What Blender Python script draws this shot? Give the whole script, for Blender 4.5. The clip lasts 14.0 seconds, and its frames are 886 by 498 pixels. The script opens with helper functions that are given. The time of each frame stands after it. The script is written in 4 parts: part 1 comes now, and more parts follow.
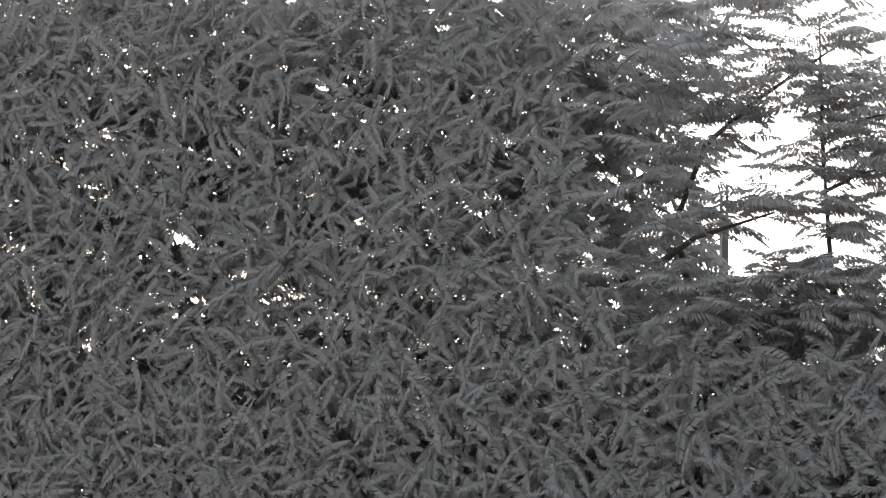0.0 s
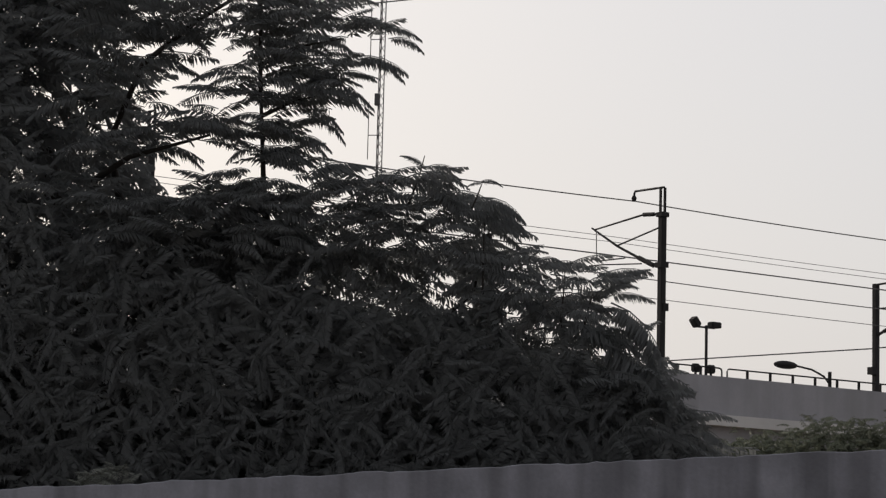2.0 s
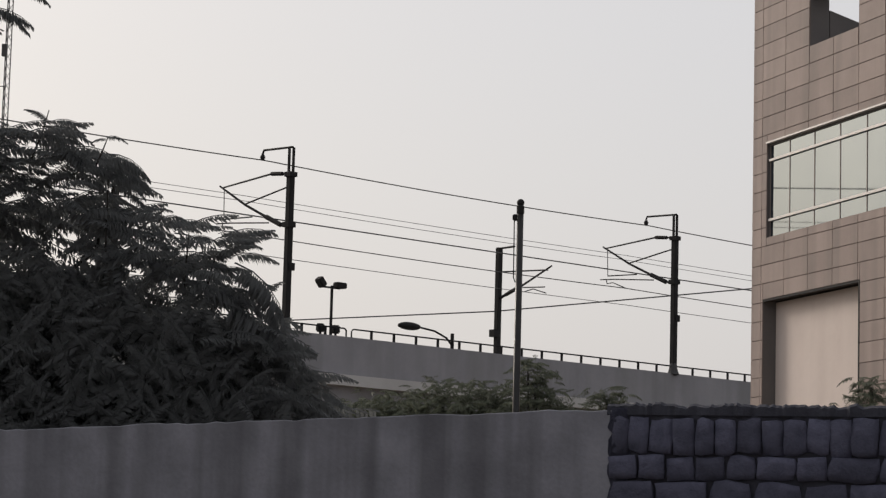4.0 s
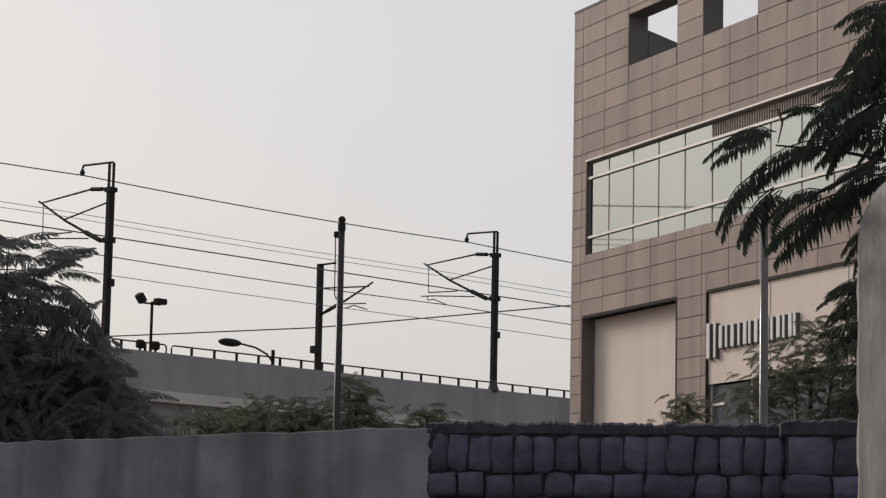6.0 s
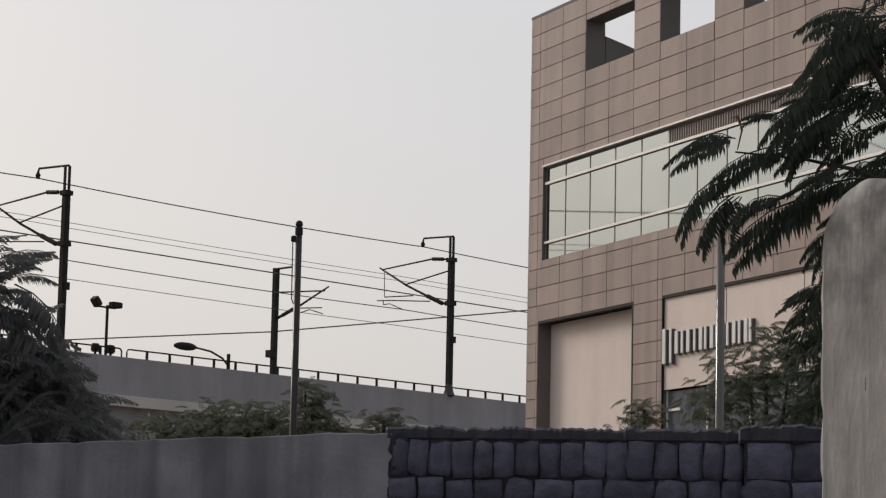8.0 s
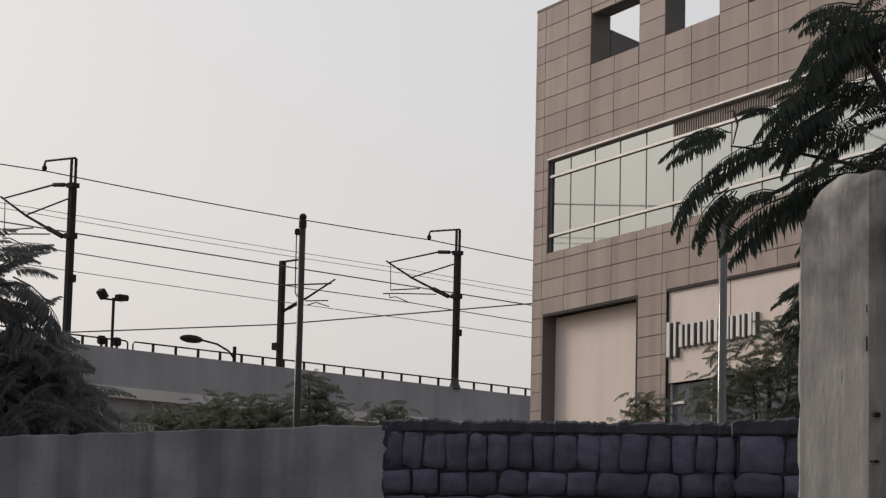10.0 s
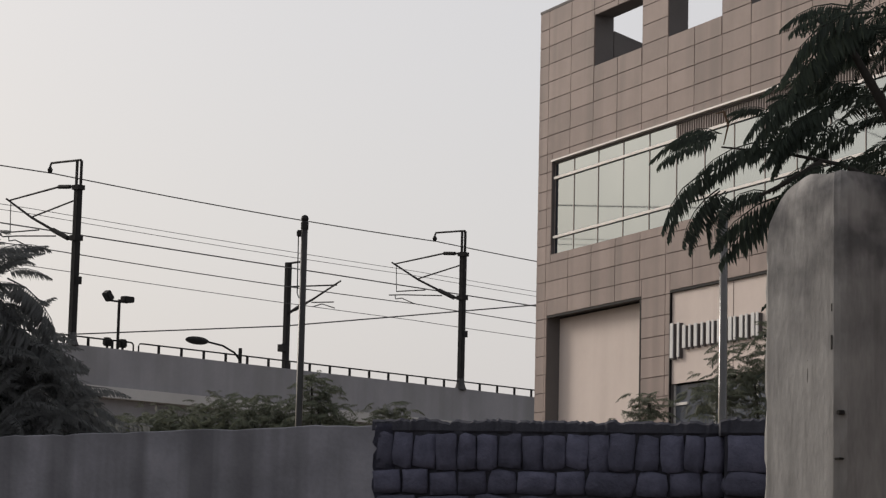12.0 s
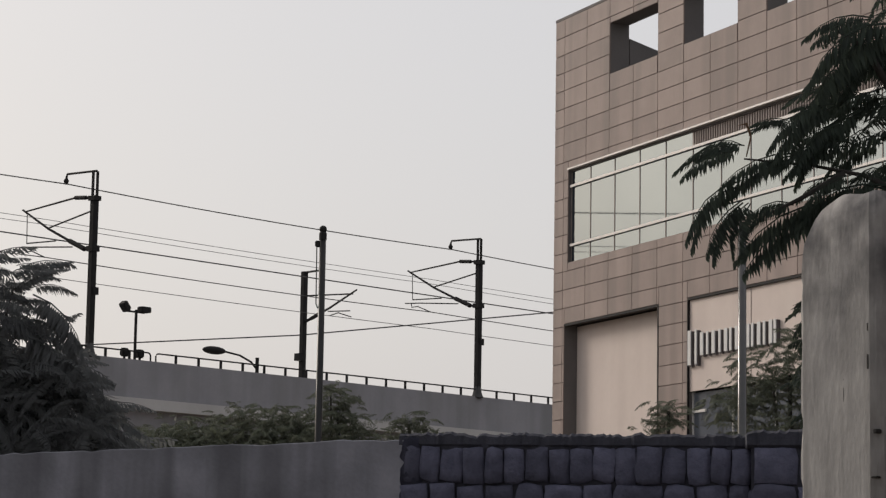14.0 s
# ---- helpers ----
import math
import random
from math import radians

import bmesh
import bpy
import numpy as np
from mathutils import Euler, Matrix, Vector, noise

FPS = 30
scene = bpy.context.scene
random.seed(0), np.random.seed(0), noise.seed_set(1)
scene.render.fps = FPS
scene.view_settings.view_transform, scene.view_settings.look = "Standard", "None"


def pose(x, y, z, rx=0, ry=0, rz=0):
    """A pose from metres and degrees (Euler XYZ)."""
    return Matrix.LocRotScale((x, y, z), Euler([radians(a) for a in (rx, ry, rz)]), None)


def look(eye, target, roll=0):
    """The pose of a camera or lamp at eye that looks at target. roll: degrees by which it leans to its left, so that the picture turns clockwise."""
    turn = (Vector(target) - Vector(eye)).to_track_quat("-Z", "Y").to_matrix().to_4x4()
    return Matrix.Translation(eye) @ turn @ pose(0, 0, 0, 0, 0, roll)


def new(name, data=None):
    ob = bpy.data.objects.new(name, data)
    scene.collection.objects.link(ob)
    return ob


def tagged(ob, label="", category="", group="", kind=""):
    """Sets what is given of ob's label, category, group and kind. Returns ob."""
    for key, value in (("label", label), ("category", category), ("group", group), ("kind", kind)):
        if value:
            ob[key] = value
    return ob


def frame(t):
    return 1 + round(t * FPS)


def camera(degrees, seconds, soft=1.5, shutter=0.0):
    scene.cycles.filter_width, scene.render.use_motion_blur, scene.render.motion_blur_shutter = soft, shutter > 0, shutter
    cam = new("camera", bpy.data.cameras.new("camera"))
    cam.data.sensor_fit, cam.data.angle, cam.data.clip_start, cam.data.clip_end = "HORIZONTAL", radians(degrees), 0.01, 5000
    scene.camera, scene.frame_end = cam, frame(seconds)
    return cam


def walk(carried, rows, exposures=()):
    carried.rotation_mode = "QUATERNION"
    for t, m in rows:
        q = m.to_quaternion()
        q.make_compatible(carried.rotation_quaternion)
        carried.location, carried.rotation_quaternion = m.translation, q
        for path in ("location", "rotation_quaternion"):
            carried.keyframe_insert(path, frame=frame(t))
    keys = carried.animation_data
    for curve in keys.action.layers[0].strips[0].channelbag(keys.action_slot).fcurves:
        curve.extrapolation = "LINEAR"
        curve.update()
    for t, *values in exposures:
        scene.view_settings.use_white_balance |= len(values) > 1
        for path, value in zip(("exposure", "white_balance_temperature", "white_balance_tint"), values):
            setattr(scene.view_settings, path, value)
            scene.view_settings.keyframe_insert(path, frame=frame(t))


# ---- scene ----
cam = camera(19.774, 14.0, soft=1.3)
# seconds, eye, Euler degrees
PATH = [
    (0, 0.13, 0.0786, 1.5542, 99.5759, -1.419, 26.327),
    (0.5, 0.1243, 0.079, 1.5543, 98.5701, -1.4289, 22.3418),
    (1, 0.0111, 0.0936, 1.5584, 98.3286, -1.2361, 18.4507),
    (1.5, 0.0175, 0.0998, 1.5664, 98.1321, -1.4239, 15.9414),
    (2, 0.0057, 0.1317, 1.5744, 98.1023, -1.4548, 13.1955),
    (2.5, 0.011, 0.1411, 1.5764, 97.9714, -1.6071, 11.5346),
    (3, 0.0105, 0.1837, 1.5831, 97.6524, -1.6894, 9.1378),
    (3.5, 0.0197, 0.1974, 1.5874, 97.3251, -1.682, 6.4251),
    (4, 0.032, 0.1486, 1.593, 97.3883, -1.5306, 4.73),
    (4.2, 0.0388, 0.1314, 1.5922, 97.4464, -1.5399, 4.167),
    (6.3, 0.037, 0.0017, 1.6004, 97.907, -1.13, 0.3906),
    (6.5, 0.0351, -0.005, 1.5956, 97.9504, -1.1257, 0.2175),
    (7, 0.0217, 0.0036, 1.5944, 97.9944, -1.1129, -0.0078),
    (7.5, -0, 0, 1.6, 98.0281, -1.2044, -0.1696),
    (8, -0.0055, -0.0099, 1.6002, 97.9681, -1.2492, -0.318),
    (10.5, 0.1337, -0.1342, 1.5888, 97.8002, -1.4214, -0.0268),
    (11, 0.172, -0.17, 1.5833, 97.8398, -1.3901, 0.1709),
    (11.5, 0.219, -0.1937, 1.5827, 97.8947, -1.3614, 0.1288),
    (12, 0.2405, -0.2014, 1.5783, 97.834, -1.299, 0.0453),
    (12.5, 0.2151, -0.2203, 1.607, 97.8692, -1.0568, 0.2542),
    (13, 0.1761, -0.2261, 1.6173, 97.9395, -0.9974, 0.3598),
    (13.5, 0.1562, -0.2593, 1.623, 97.9732, -0.908, 0.4702),
    (14, 0.1535, -0.2722, 1.6246, 97.987, -0.9599, 0.4182),
]
EXPOSURES = [(0.0, 2.85), (0.5, 2.25), (1.0, 1.32), (1.5, 0.25), (2.0, 0.0), (3.0, -0.03), (4.2, -0.03), (6.5, -0.03), (14.0, -0.05)]
walk(cam, [(r[0], pose(*r[1:])) for r in PATH], EXPOSURES)

# ---- light ----
SUN_LEFT, SUN_UP = 50.0, 27.0
world = bpy.data.worlds.new("hazy_sky")
scene.world = world
world.use_nodes = True
wn = world.node_tree.nodes
sky = wn.new("ShaderNodeTexSky")
sky.sky_type = "NISHITA"
sky.sun_disc = False
sky.sun_elevation = radians(SUN_UP)
sky.sun_rotation = radians(-SUN_LEFT)
sky.dust_density = 6.0
sky.air_density = 1.2
thin = wn.new("ShaderNodeVectorMath")
thin.operation = "SCALE"
thin.inputs["Scale"].default_value = 0.1
haze = wn.new("ShaderNodeMix")
haze.data_type = "RGBA"
haze.inputs["Factor"].default_value = 0.66
haze.inputs["B"].default_value = (0.845, 0.824, 0.845, 1)
world.node_tree.links.new(sky.outputs["Color"], thin.inputs[0])
world.node_tree.links.new(thin.outputs["Vector"], haze.inputs["A"])
world.node_tree.links.new(haze.outputs["Result"], wn["Background"].inputs["Color"])
wn["Background"].inputs["Strength"].default_value = 1.0
sun = new("sun", bpy.data.lights.new("sun", "SUN"))
sun.data.energy = 2.0
sun.data.angle = radians(18.0)
sun.data.color = (1.0, 0.92, 0.85)
sa, se = radians(SUN_LEFT), radians(SUN_UP)
sun.matrix_world = look((0, 0, 60), Vector((0, 0, 60)) - Vector((-math.sin(sa) * math.cos(se), math.cos(sa) * math.cos(se), math.sin(se))))


# ---- materials ----
def surface(name, a, b, rough=0.8, metal=0.0, scale=6.0, bump=0.15, fine=60.0, stretch=(1, 1, 1), random_piece=0.0, streak=None, spec=0.4):
    """Two colours mixed by coarse and fine noise, with relief; random_piece varies each object, streak adds dark run-down stains."""
    m = bpy.data.materials.new(name)
    m.use_nodes = True
    t, n = m.node_tree, m.node_tree.nodes
    p = n["Principled BSDF"]
    geo = n.new("ShaderNodeNewGeometry")
    mp = n.new("ShaderNodeMapping")
    mp.inputs["Scale"].default_value = stretch
    t.links.new(geo.outputs["Position"], mp.inputs["Vector"])
    big, small = n.new("ShaderNodeTexNoise"), n.new("ShaderNodeTexNoise")
    big.inputs["Scale"].default_value, big.inputs["Detail"].default_value = scale, 5
    small.inputs["Scale"].default_value, small.inputs["Detail"].default_value = fine, 4
    for s in (big, small):
        t.links.new(mp.outputs["Vector"], s.inputs["Vector"])
    mix = n.new("ShaderNodeMath")
    mix.operation = "MULTIPLY_ADD"
    mix.inputs[1].default_value = 0.45
    t.links.new(small.outputs["Fac"], mix.inputs[0])
    half = n.new("ShaderNodeMath")
    half.operation = "MULTIPLY_ADD"
    half.inputs[1].default_value, half.inputs[2].default_value = 1.7, -0.6
    t.links.new(big.outputs["Fac"], half.inputs[0])
    t.links.new(half.outputs[0], mix.inputs[2])
    ramp = n.new("ShaderNodeMix")
    ramp.data_type = "RGBA"
    ramp.inputs["A"].default_value, ramp.inputs["B"].default_value = (*a, 1), (*b, 1)
    t.links.new(mix.outputs[0], ramp.inputs["Factor"])
    out = ramp.outputs["Result"]
    if streak:
        col, width, amount, edge = streak
        mp2 = n.new("ShaderNodeMapping")
        mp2.inputs["Scale"].default_value = (width, width, width * 0.06)
        t.links.new(geo.outputs["Position"], mp2.inputs["Vector"])
        sn = n.new("ShaderNodeTexNoise")
        sn.inputs["Scale"].default_value, sn.inputs["Detail"].default_value = 1.0, 3
        t.links.new(mp2.outputs["Vector"], sn.inputs["Vector"])
        cr = n.new("ShaderNodeValToRGB")
        cr.color_ramp.elements[0].position, cr.color_ramp.elements[1].position = 0.5 - edge * 0.3, 0.5 + edge
        cr.color_ramp.elements[1].color = (amount, amount, amount, 1)
        t.links.new(sn.outputs["Fac"], cr.inputs["Fac"])
        sm = n.new("ShaderNodeMix")
        sm.data_type = "RGBA"
        sm.inputs["B"].default_value = (*col, 1)
        t.links.new(cr.outputs["Color"], sm.inputs["Factor"])
        t.links.new(out, sm.inputs["A"])
        out = sm.outputs["Result"]
    if random_piece:
        info = n.new("ShaderNodeObjectInfo")
        hsv = n.new("ShaderNodeHueSaturation")
        mr = n.new("ShaderNodeMapRange")
        mr.inputs["To Min"].default_value, mr.inputs["To Max"].default_value = 1 - random_piece, 1 + random_piece
        t.links.new(info.outputs["Random"], mr.inputs["Value"])
        t.links.new(mr.outputs["Result"], hsv.inputs["Value"])
        t.links.new(out, hsv.inputs["Color"])
        out = hsv.outputs["Color"]
    t.links.new(out, p.inputs["Base Color"])
    p.inputs["Roughness"].default_value, p.inputs["Metallic"].default_value = rough, metal
    p.inputs["Specular IOR Level"].default_value = spec
    if bump:
        bp = n.new("ShaderNodeBump")
        bp.inputs["Strength"].default_value, bp.inputs["Distance"].default_value = bump, 0.02
        t.links.new(mix.outputs[0], bp.inputs["Height"])
        t.links.new(bp.outputs["Normal"], p.inputs["Normal"])
    return m


def leaf_surface(name, a, b, through_light):
    m = bpy.data.materials.new(name)
    m.use_nodes = True
    t, n = m.node_tree, m.node_tree.nodes
    p = n["Principled BSDF"]
    geo = n.new("ShaderNodeNewGeometry")
    mix = n.new("ShaderNodeMix")
    mix.data_type = "RGBA"
    mix.inputs["A"].default_value, mix.inputs["B"].default_value = (*a, 1), (*b, 1)
    t.links.new(geo.outputs["Random Per Island"], mix.inputs["Factor"])
    t.links.new(mix.outputs["Result"], p.inputs["Base Color"])
    p.inputs["Roughness"].default_value = 0.55
    p.inputs["Specular IOR Level"].default_value = 0.06
    tr = n.new("ShaderNodeBsdfTranslucent")
    t.links.new(mix.outputs["Result"], tr.inputs["Color"])
    sh = n.new("ShaderNodeMixShader")
    sh.inputs[0].default_value = through_light
    t.links.new(p.outputs[0], sh.inputs[1])
    t.links.new(tr.outputs[0], sh.inputs[2])
    t.links.new(sh.outputs[0], n["Material Output"].inputs["Surface"])
    return m


M_GROUND = surface("dry_earth", (0.13, 0.11, 0.085), (0.2, 0.17, 0.13), 0.95, scale=0.3, fine=8)
M_CONC = surface("weathered_concrete", (0.15, 0.152, 0.172), (0.27, 0.272, 0.305), 0.92, scale=2.6, fine=30, bump=0.4, streak=((0.065, 0.065, 0.072), 3.6, 0.55, 0.16))
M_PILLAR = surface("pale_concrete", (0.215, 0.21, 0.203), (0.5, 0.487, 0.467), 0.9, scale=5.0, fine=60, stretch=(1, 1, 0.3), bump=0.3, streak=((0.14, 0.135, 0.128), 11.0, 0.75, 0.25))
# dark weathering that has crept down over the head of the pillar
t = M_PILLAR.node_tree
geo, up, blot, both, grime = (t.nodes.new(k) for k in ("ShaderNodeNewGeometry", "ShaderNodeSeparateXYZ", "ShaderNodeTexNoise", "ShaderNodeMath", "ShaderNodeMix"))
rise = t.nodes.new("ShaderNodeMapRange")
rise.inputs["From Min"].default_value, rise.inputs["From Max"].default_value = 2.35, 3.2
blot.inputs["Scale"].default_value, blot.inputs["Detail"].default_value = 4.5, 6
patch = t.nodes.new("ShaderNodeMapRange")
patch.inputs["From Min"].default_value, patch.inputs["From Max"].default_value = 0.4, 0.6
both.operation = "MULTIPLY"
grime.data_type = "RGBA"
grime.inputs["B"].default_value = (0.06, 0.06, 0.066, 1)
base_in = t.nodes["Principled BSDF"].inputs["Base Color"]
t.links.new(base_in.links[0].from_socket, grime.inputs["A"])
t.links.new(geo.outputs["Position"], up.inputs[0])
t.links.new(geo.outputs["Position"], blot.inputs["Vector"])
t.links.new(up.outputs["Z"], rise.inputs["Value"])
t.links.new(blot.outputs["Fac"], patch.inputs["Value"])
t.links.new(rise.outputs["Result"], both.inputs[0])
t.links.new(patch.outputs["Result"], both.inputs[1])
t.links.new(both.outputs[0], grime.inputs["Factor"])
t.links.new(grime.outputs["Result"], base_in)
# near-black colour painted in for the shade inside holes and gaps
M_PAINTED_SHADE = surface("painted_dark_shade", (0.02, 0.02, 0.02), (0.04, 0.035, 0.03), 0.95)
M_STONE = surface("dark_basalt_stone", (0.046, 0.048, 0.074), (0.1, 0.102, 0.15), 0.85, scale=9, fine=55, bump=0.6, random_piece=0.3)
M_MORTAR = surface("dark_mortar", (0.026, 0.027, 0.036), (0.05, 0.051, 0.066), 0.95, scale=8, fine=60, bump=0.5)
M_VIA = surface("viaduct_concrete", (0.21, 0.208, 0.224), (0.275, 0.272, 0.288), 0.9, scale=0.5, fine=6, bump=0.1, streak=((0.16, 0.16, 0.16), 0.8, 0.5, 0.2))
# deck edge: viaduct concrete with its lit look put into a paler colour
M_VIA_LIT = surface("lit_concrete_lip", (0.36, 0.35, 0.34), (0.44, 0.43, 0.42), 0.9, scale=0.5, fine=6, bump=0.1)
M_STEEL = surface("dark_painted_steel", (0.014, 0.0135, 0.014), (0.024, 0.023, 0.023), 0.7, 0.0, scale=3, fine=30, bump=0.05, spec=0.12)
# mast bases: parapet concrete with its shade put into a darker colour
M_BASE_SHADED = surface("shaded_concrete_base", (0.045, 0.045, 0.046), (0.07, 0.07, 0.07), 0.9, scale=2, fine=10, bump=0.1)
M_POLE = surface("dark_painted_pole", (0.02, 0.02, 0.021), (0.036, 0.035, 0.035), 0.28, 0.0, scale=3, fine=30, bump=0.02, spec=0.16)
M_WIRE = surface("wire_metal", (0.05, 0.048, 0.048), (0.07, 0.066, 0.066), 0.7, 0.0, scale=1, bump=0)
M_GALV = surface("galvanised_steel", (0.035, 0.034, 0.034), (0.06, 0.058, 0.056), 0.16, 0.0, scale=3, fine=30, bump=0.02, spec=0.6)
M_PANEL = surface("brown_stone_panel", (0.225, 0.175, 0.155), (0.275, 0.215, 0.19), 0.7, scale=1.3, fine=9, bump=0.08, random_piece=0.13, streak=((0.17, 0.134, 0.12), 1.1, 0.65, 0.16))
M_JOINT = surface("panel_joint", (0.15, 0.117, 0.104), (0.18, 0.142, 0.126), 0.9, scale=2, bump=0.05)
M_REVEAL = surface("grey_reveal", (0.11, 0.1, 0.097), (0.14, 0.128, 0.122), 0.85, scale=1, fine=10, bump=0.05)
M_BOARD = surface("beige_board", (0.51, 0.435, 0.395), (0.59, 0.505, 0.46), 0.75, scale=0.6, fine=5, bump=0.04, streak=((0.66, 0.59, 0.53), 0.8, 0.4, 0.25))
M_FRAME = surface("pale_aluminium", (0.52, 0.5, 0.485), (0.6, 0.58, 0.56), 0.45, 0.1, scale=2, bump=0)
M_GLASS = surface("coated_glass", (0.19, 0.232, 0.28), (0.22, 0.266, 0.315), 0.025, 0.92, scale=0.3, fine=1.0, bump=0.0, random_piece=0.04)
M_LOUVRE = surface("brown_louvre", (0.2, 0.165, 0.15), (0.25, 0.21, 0.19), 0.7, scale=2, bump=0.05)
M_SIGN = surface("white_sign_metal", (0.5, 0.5, 0.5), (0.58, 0.58, 0.57), 0.5, scale=2, bump=0)
M_SIGNSHADE = surface("painted_sign_shade", (0.07, 0.06, 0.06), (0.1, 0.09, 0.09), 0.6, scale=2, bump=0)
M_ROOF = surface("roof_felt", (0.12, 0.12, 0.12), (0.18, 0.18, 0.18), 0.9, scale=0.5)
M_TRAIN = surface("brushed_train_steel", (0.13, 0.135, 0.15), (0.17, 0.175, 0.19), 0.5, 0.15, scale=0.6, fine=4, bump=0)
M_TRAINGLASS = surface("train_glass", (0.08, 0.09, 0.11), (0.12, 0.13, 0.15), 0.15, scale=1, bump=0)
M_BARK = surface("dark_bark", (0.022, 0.02, 0.018), (0.04, 0.035, 0.031), 0.95, scale=8, fine=40, bump=0.6)
M_LEAF = leaf_surface("dark_frond_green", (0.118, 0.123, 0.124), (0.142, 0.149, 0.148), 0.5)
M_LEAF_R = leaf_surface("frond_green", (0.03, 0.038, 0.032), (0.05, 0.064, 0.05), 0.4)
M_LEAF_FAR = leaf_surface("far_foliage_green", (0.085, 0.096, 0.075), (0.15, 0.162, 0.115), 0.3)
M_LEAF_PALE = leaf_surface("pale_shrub_leaf", (0.16, 0.17, 0.15), (0.28, 0.29, 0.26), 0.3)
M_LEAF_DRY = leaf_surface("dry_frond", (0.12, 0.075, 0.05), (0.18, 0.12, 0.08), 0.2)


# ---- mesh helpers ----
def part(name, bm, mat, parent=None, label="", smooth=False):
    me = bpy.data.meshes.new(name)
    bmesh.ops.recalc_face_normals(bm, faces=bm.faces)
    bm.to_mesh(me)
    bm.free()
    me.materials.append(mat)
    if smooth:
        me.polygons.foreach_set("use_smooth", [True] * len(me.polygons))
    ob = new(name, me)
    if parent:
        ob.parent = parent
    if label:
        ob["label"] = label
    return ob


def thing(name, at, label, category, group="", kind=""):
    ob = new(name)
    ob.matrix_world = at if isinstance(at, Matrix) else Matrix.Translation(at)
    return tagged(ob, label, category, group, kind)


def add_box(bm, lo, hi, bevel=0.0):
    c = [(a + b) / 2 for a, b in zip(lo, hi)]
    d = [abs(b - a) for a, b in zip(lo, hi)]
    r = bmesh.ops.create_cube(bm, size=1, matrix=Matrix.Translation(c) @ Matrix.Diagonal((*d, 1)))
    if bevel:
        edges = {e for v in r["verts"] for e in v.link_edges}
        bmesh.ops.bevel(bm, geom=list(edges), offset=bevel, segments=2, affect="EDGES")
    return bm


def box(lo, hi, bevel=0.0):
    return add_box(bmesh.new(), lo, hi, bevel)


def add_tube(bm, pts, radii, sides=8):
    pts = [Vector(p) for p in pts]
    if not isinstance(radii, (list, tuple)):
        radii = [radii] * len(pts)
    rings = []
    for i, p in enumerate(pts):
        d = (pts[min(i + 1, len(pts) - 1)] - pts[max(i - 1, 0)]).normalized()
        a = d.cross(Vector((0, 0, 1)) if abs(d.z) < 0.9 else Vector((1, 0, 0))).normalized()
        b = d.cross(a)
        rings.append([bm.verts.new(p + radii[i] * (math.cos(k * math.tau / sides) * a + math.sin(k * math.tau / sides) * b)) for k in range(sides)])
    for r0, r1 in zip(rings, rings[1:]):
        for k in range(sides):
            bm.faces.new((r0[k], r0[(k + 1) % sides], r1[(k + 1) % sides], r1[k]))
    bm.faces.new(rings[0])
    bm.faces.new(rings[-1])
    return bm


def tube(pts, radii, sides=8):
    return add_tube(bmesh.new(), pts, radii, sides)


def frame_of(origin, along):
    """A pose whose x runs along a plan direction, y to its left, z up."""
    a = Vector((along[0], along[1], 0)).normalized()
    m = Matrix.Identity(4)
    m.col[0][:3], m.col[1][:3], m.col[2][:3] = a, (-a.y, a.x, 0), (0, 0, 1)
    m.translation = Vector(origin)
    return m


# ---- ground ----
g = bmesh.new()
bmesh.ops.create_grid(g, x_segments=40, y_segments=40, size=2500)
ground = part("ground", g, M_GROUND)
tagged(ground, "bare dry earth ground reaching the horizon", "ground", kind="structure")

# ---- boundary walls (x along the wall, y towards its back) ----
WALL = frame_of((-0.19, 19.27, 0), (2.53, -0.45))
b = bmesh.new()
STEPS = 320
prof = []
for i in range(STEPS + 1):
    s = -26 + (26 - 0.12) * i / STEPS
    top = 2.9 + 0.043 * s + 0.018 * noise.noise((s * 2.2, 0, 0)) + 0.012 * noise.noise((s * 9, 3, 0)) + 0.008 * noise.noise((s * 23, 6, 0))
    prof.append([b.verts.new(v) for v in ((s, 0.0, 0), (s, 0.0, top - 0.006), (s, 0.008, top), (s, 0.2, top - 0.01), (s, 0.22, top - 0.04), (s, 0.22, 0))])
for p0, p1 in zip(prof, prof[1:]):
    for k in range(5):
        b.faces.new((p0[k], p1[k], p1[k + 1], p0[k + 1]))
b.faces.new(prof[0])
b.faces.new(prof[-1])
wall_1 = part("wall_1", b, M_CONC)
wall_1.matrix_world = WALL
tagged(wall_1, "stained grey concrete boundary wall with dark run-down streaks", "wall", kind="structure")

# stone wall: core, capping, stones
wall_2 = thing("wall_2", WALL, "dark rough stone boundary wall with a mortar capping", "wall", kind="structure")
part("pier", box((2.54, -0.09, 0), (6.0, 0.015, 2.87)), M_MORTAR, wall_2, "projecting stone pier")
part("core", box((-0.12, 0.016, 0), (6.0, 0.3, 2.86)), M_MORTAR, wall_2, "dark recessed mortar")
b = bmesh.new()
CAP = 260
rows = []
for i in range(CAP + 1):
    s = -0.16 + 6.2 * i / CAP
    up = 2.935 + 0.02 * noise.noise((s * 3, 1, 0)) + 0.03 * noise.noise((s * 11, 4, 0)) + 0.02 * noise.noise((s * 31, 2, 0)) + (0.03 * min(1, (s - 2.5) / 0.06) if s > 2.5 else 0)
    fr = 0.0 + 0.03 * noise.noise((s * 9, 8, 0)) + 0.02 * noise.noise((s * 30, 6, 0)) - (0.12 if s > 2.5 else 0)
    rows.append([b.verts.new(v) for v in ((s, fr + 0.03, 2.825), (s, fr, 2.85), (s, fr + 0.01, up - 0.02), (s, fr + 0.05, up), (s, 0.26, up), (s, 0.33, up - 0.05), (s, 0.33, 2.825))])
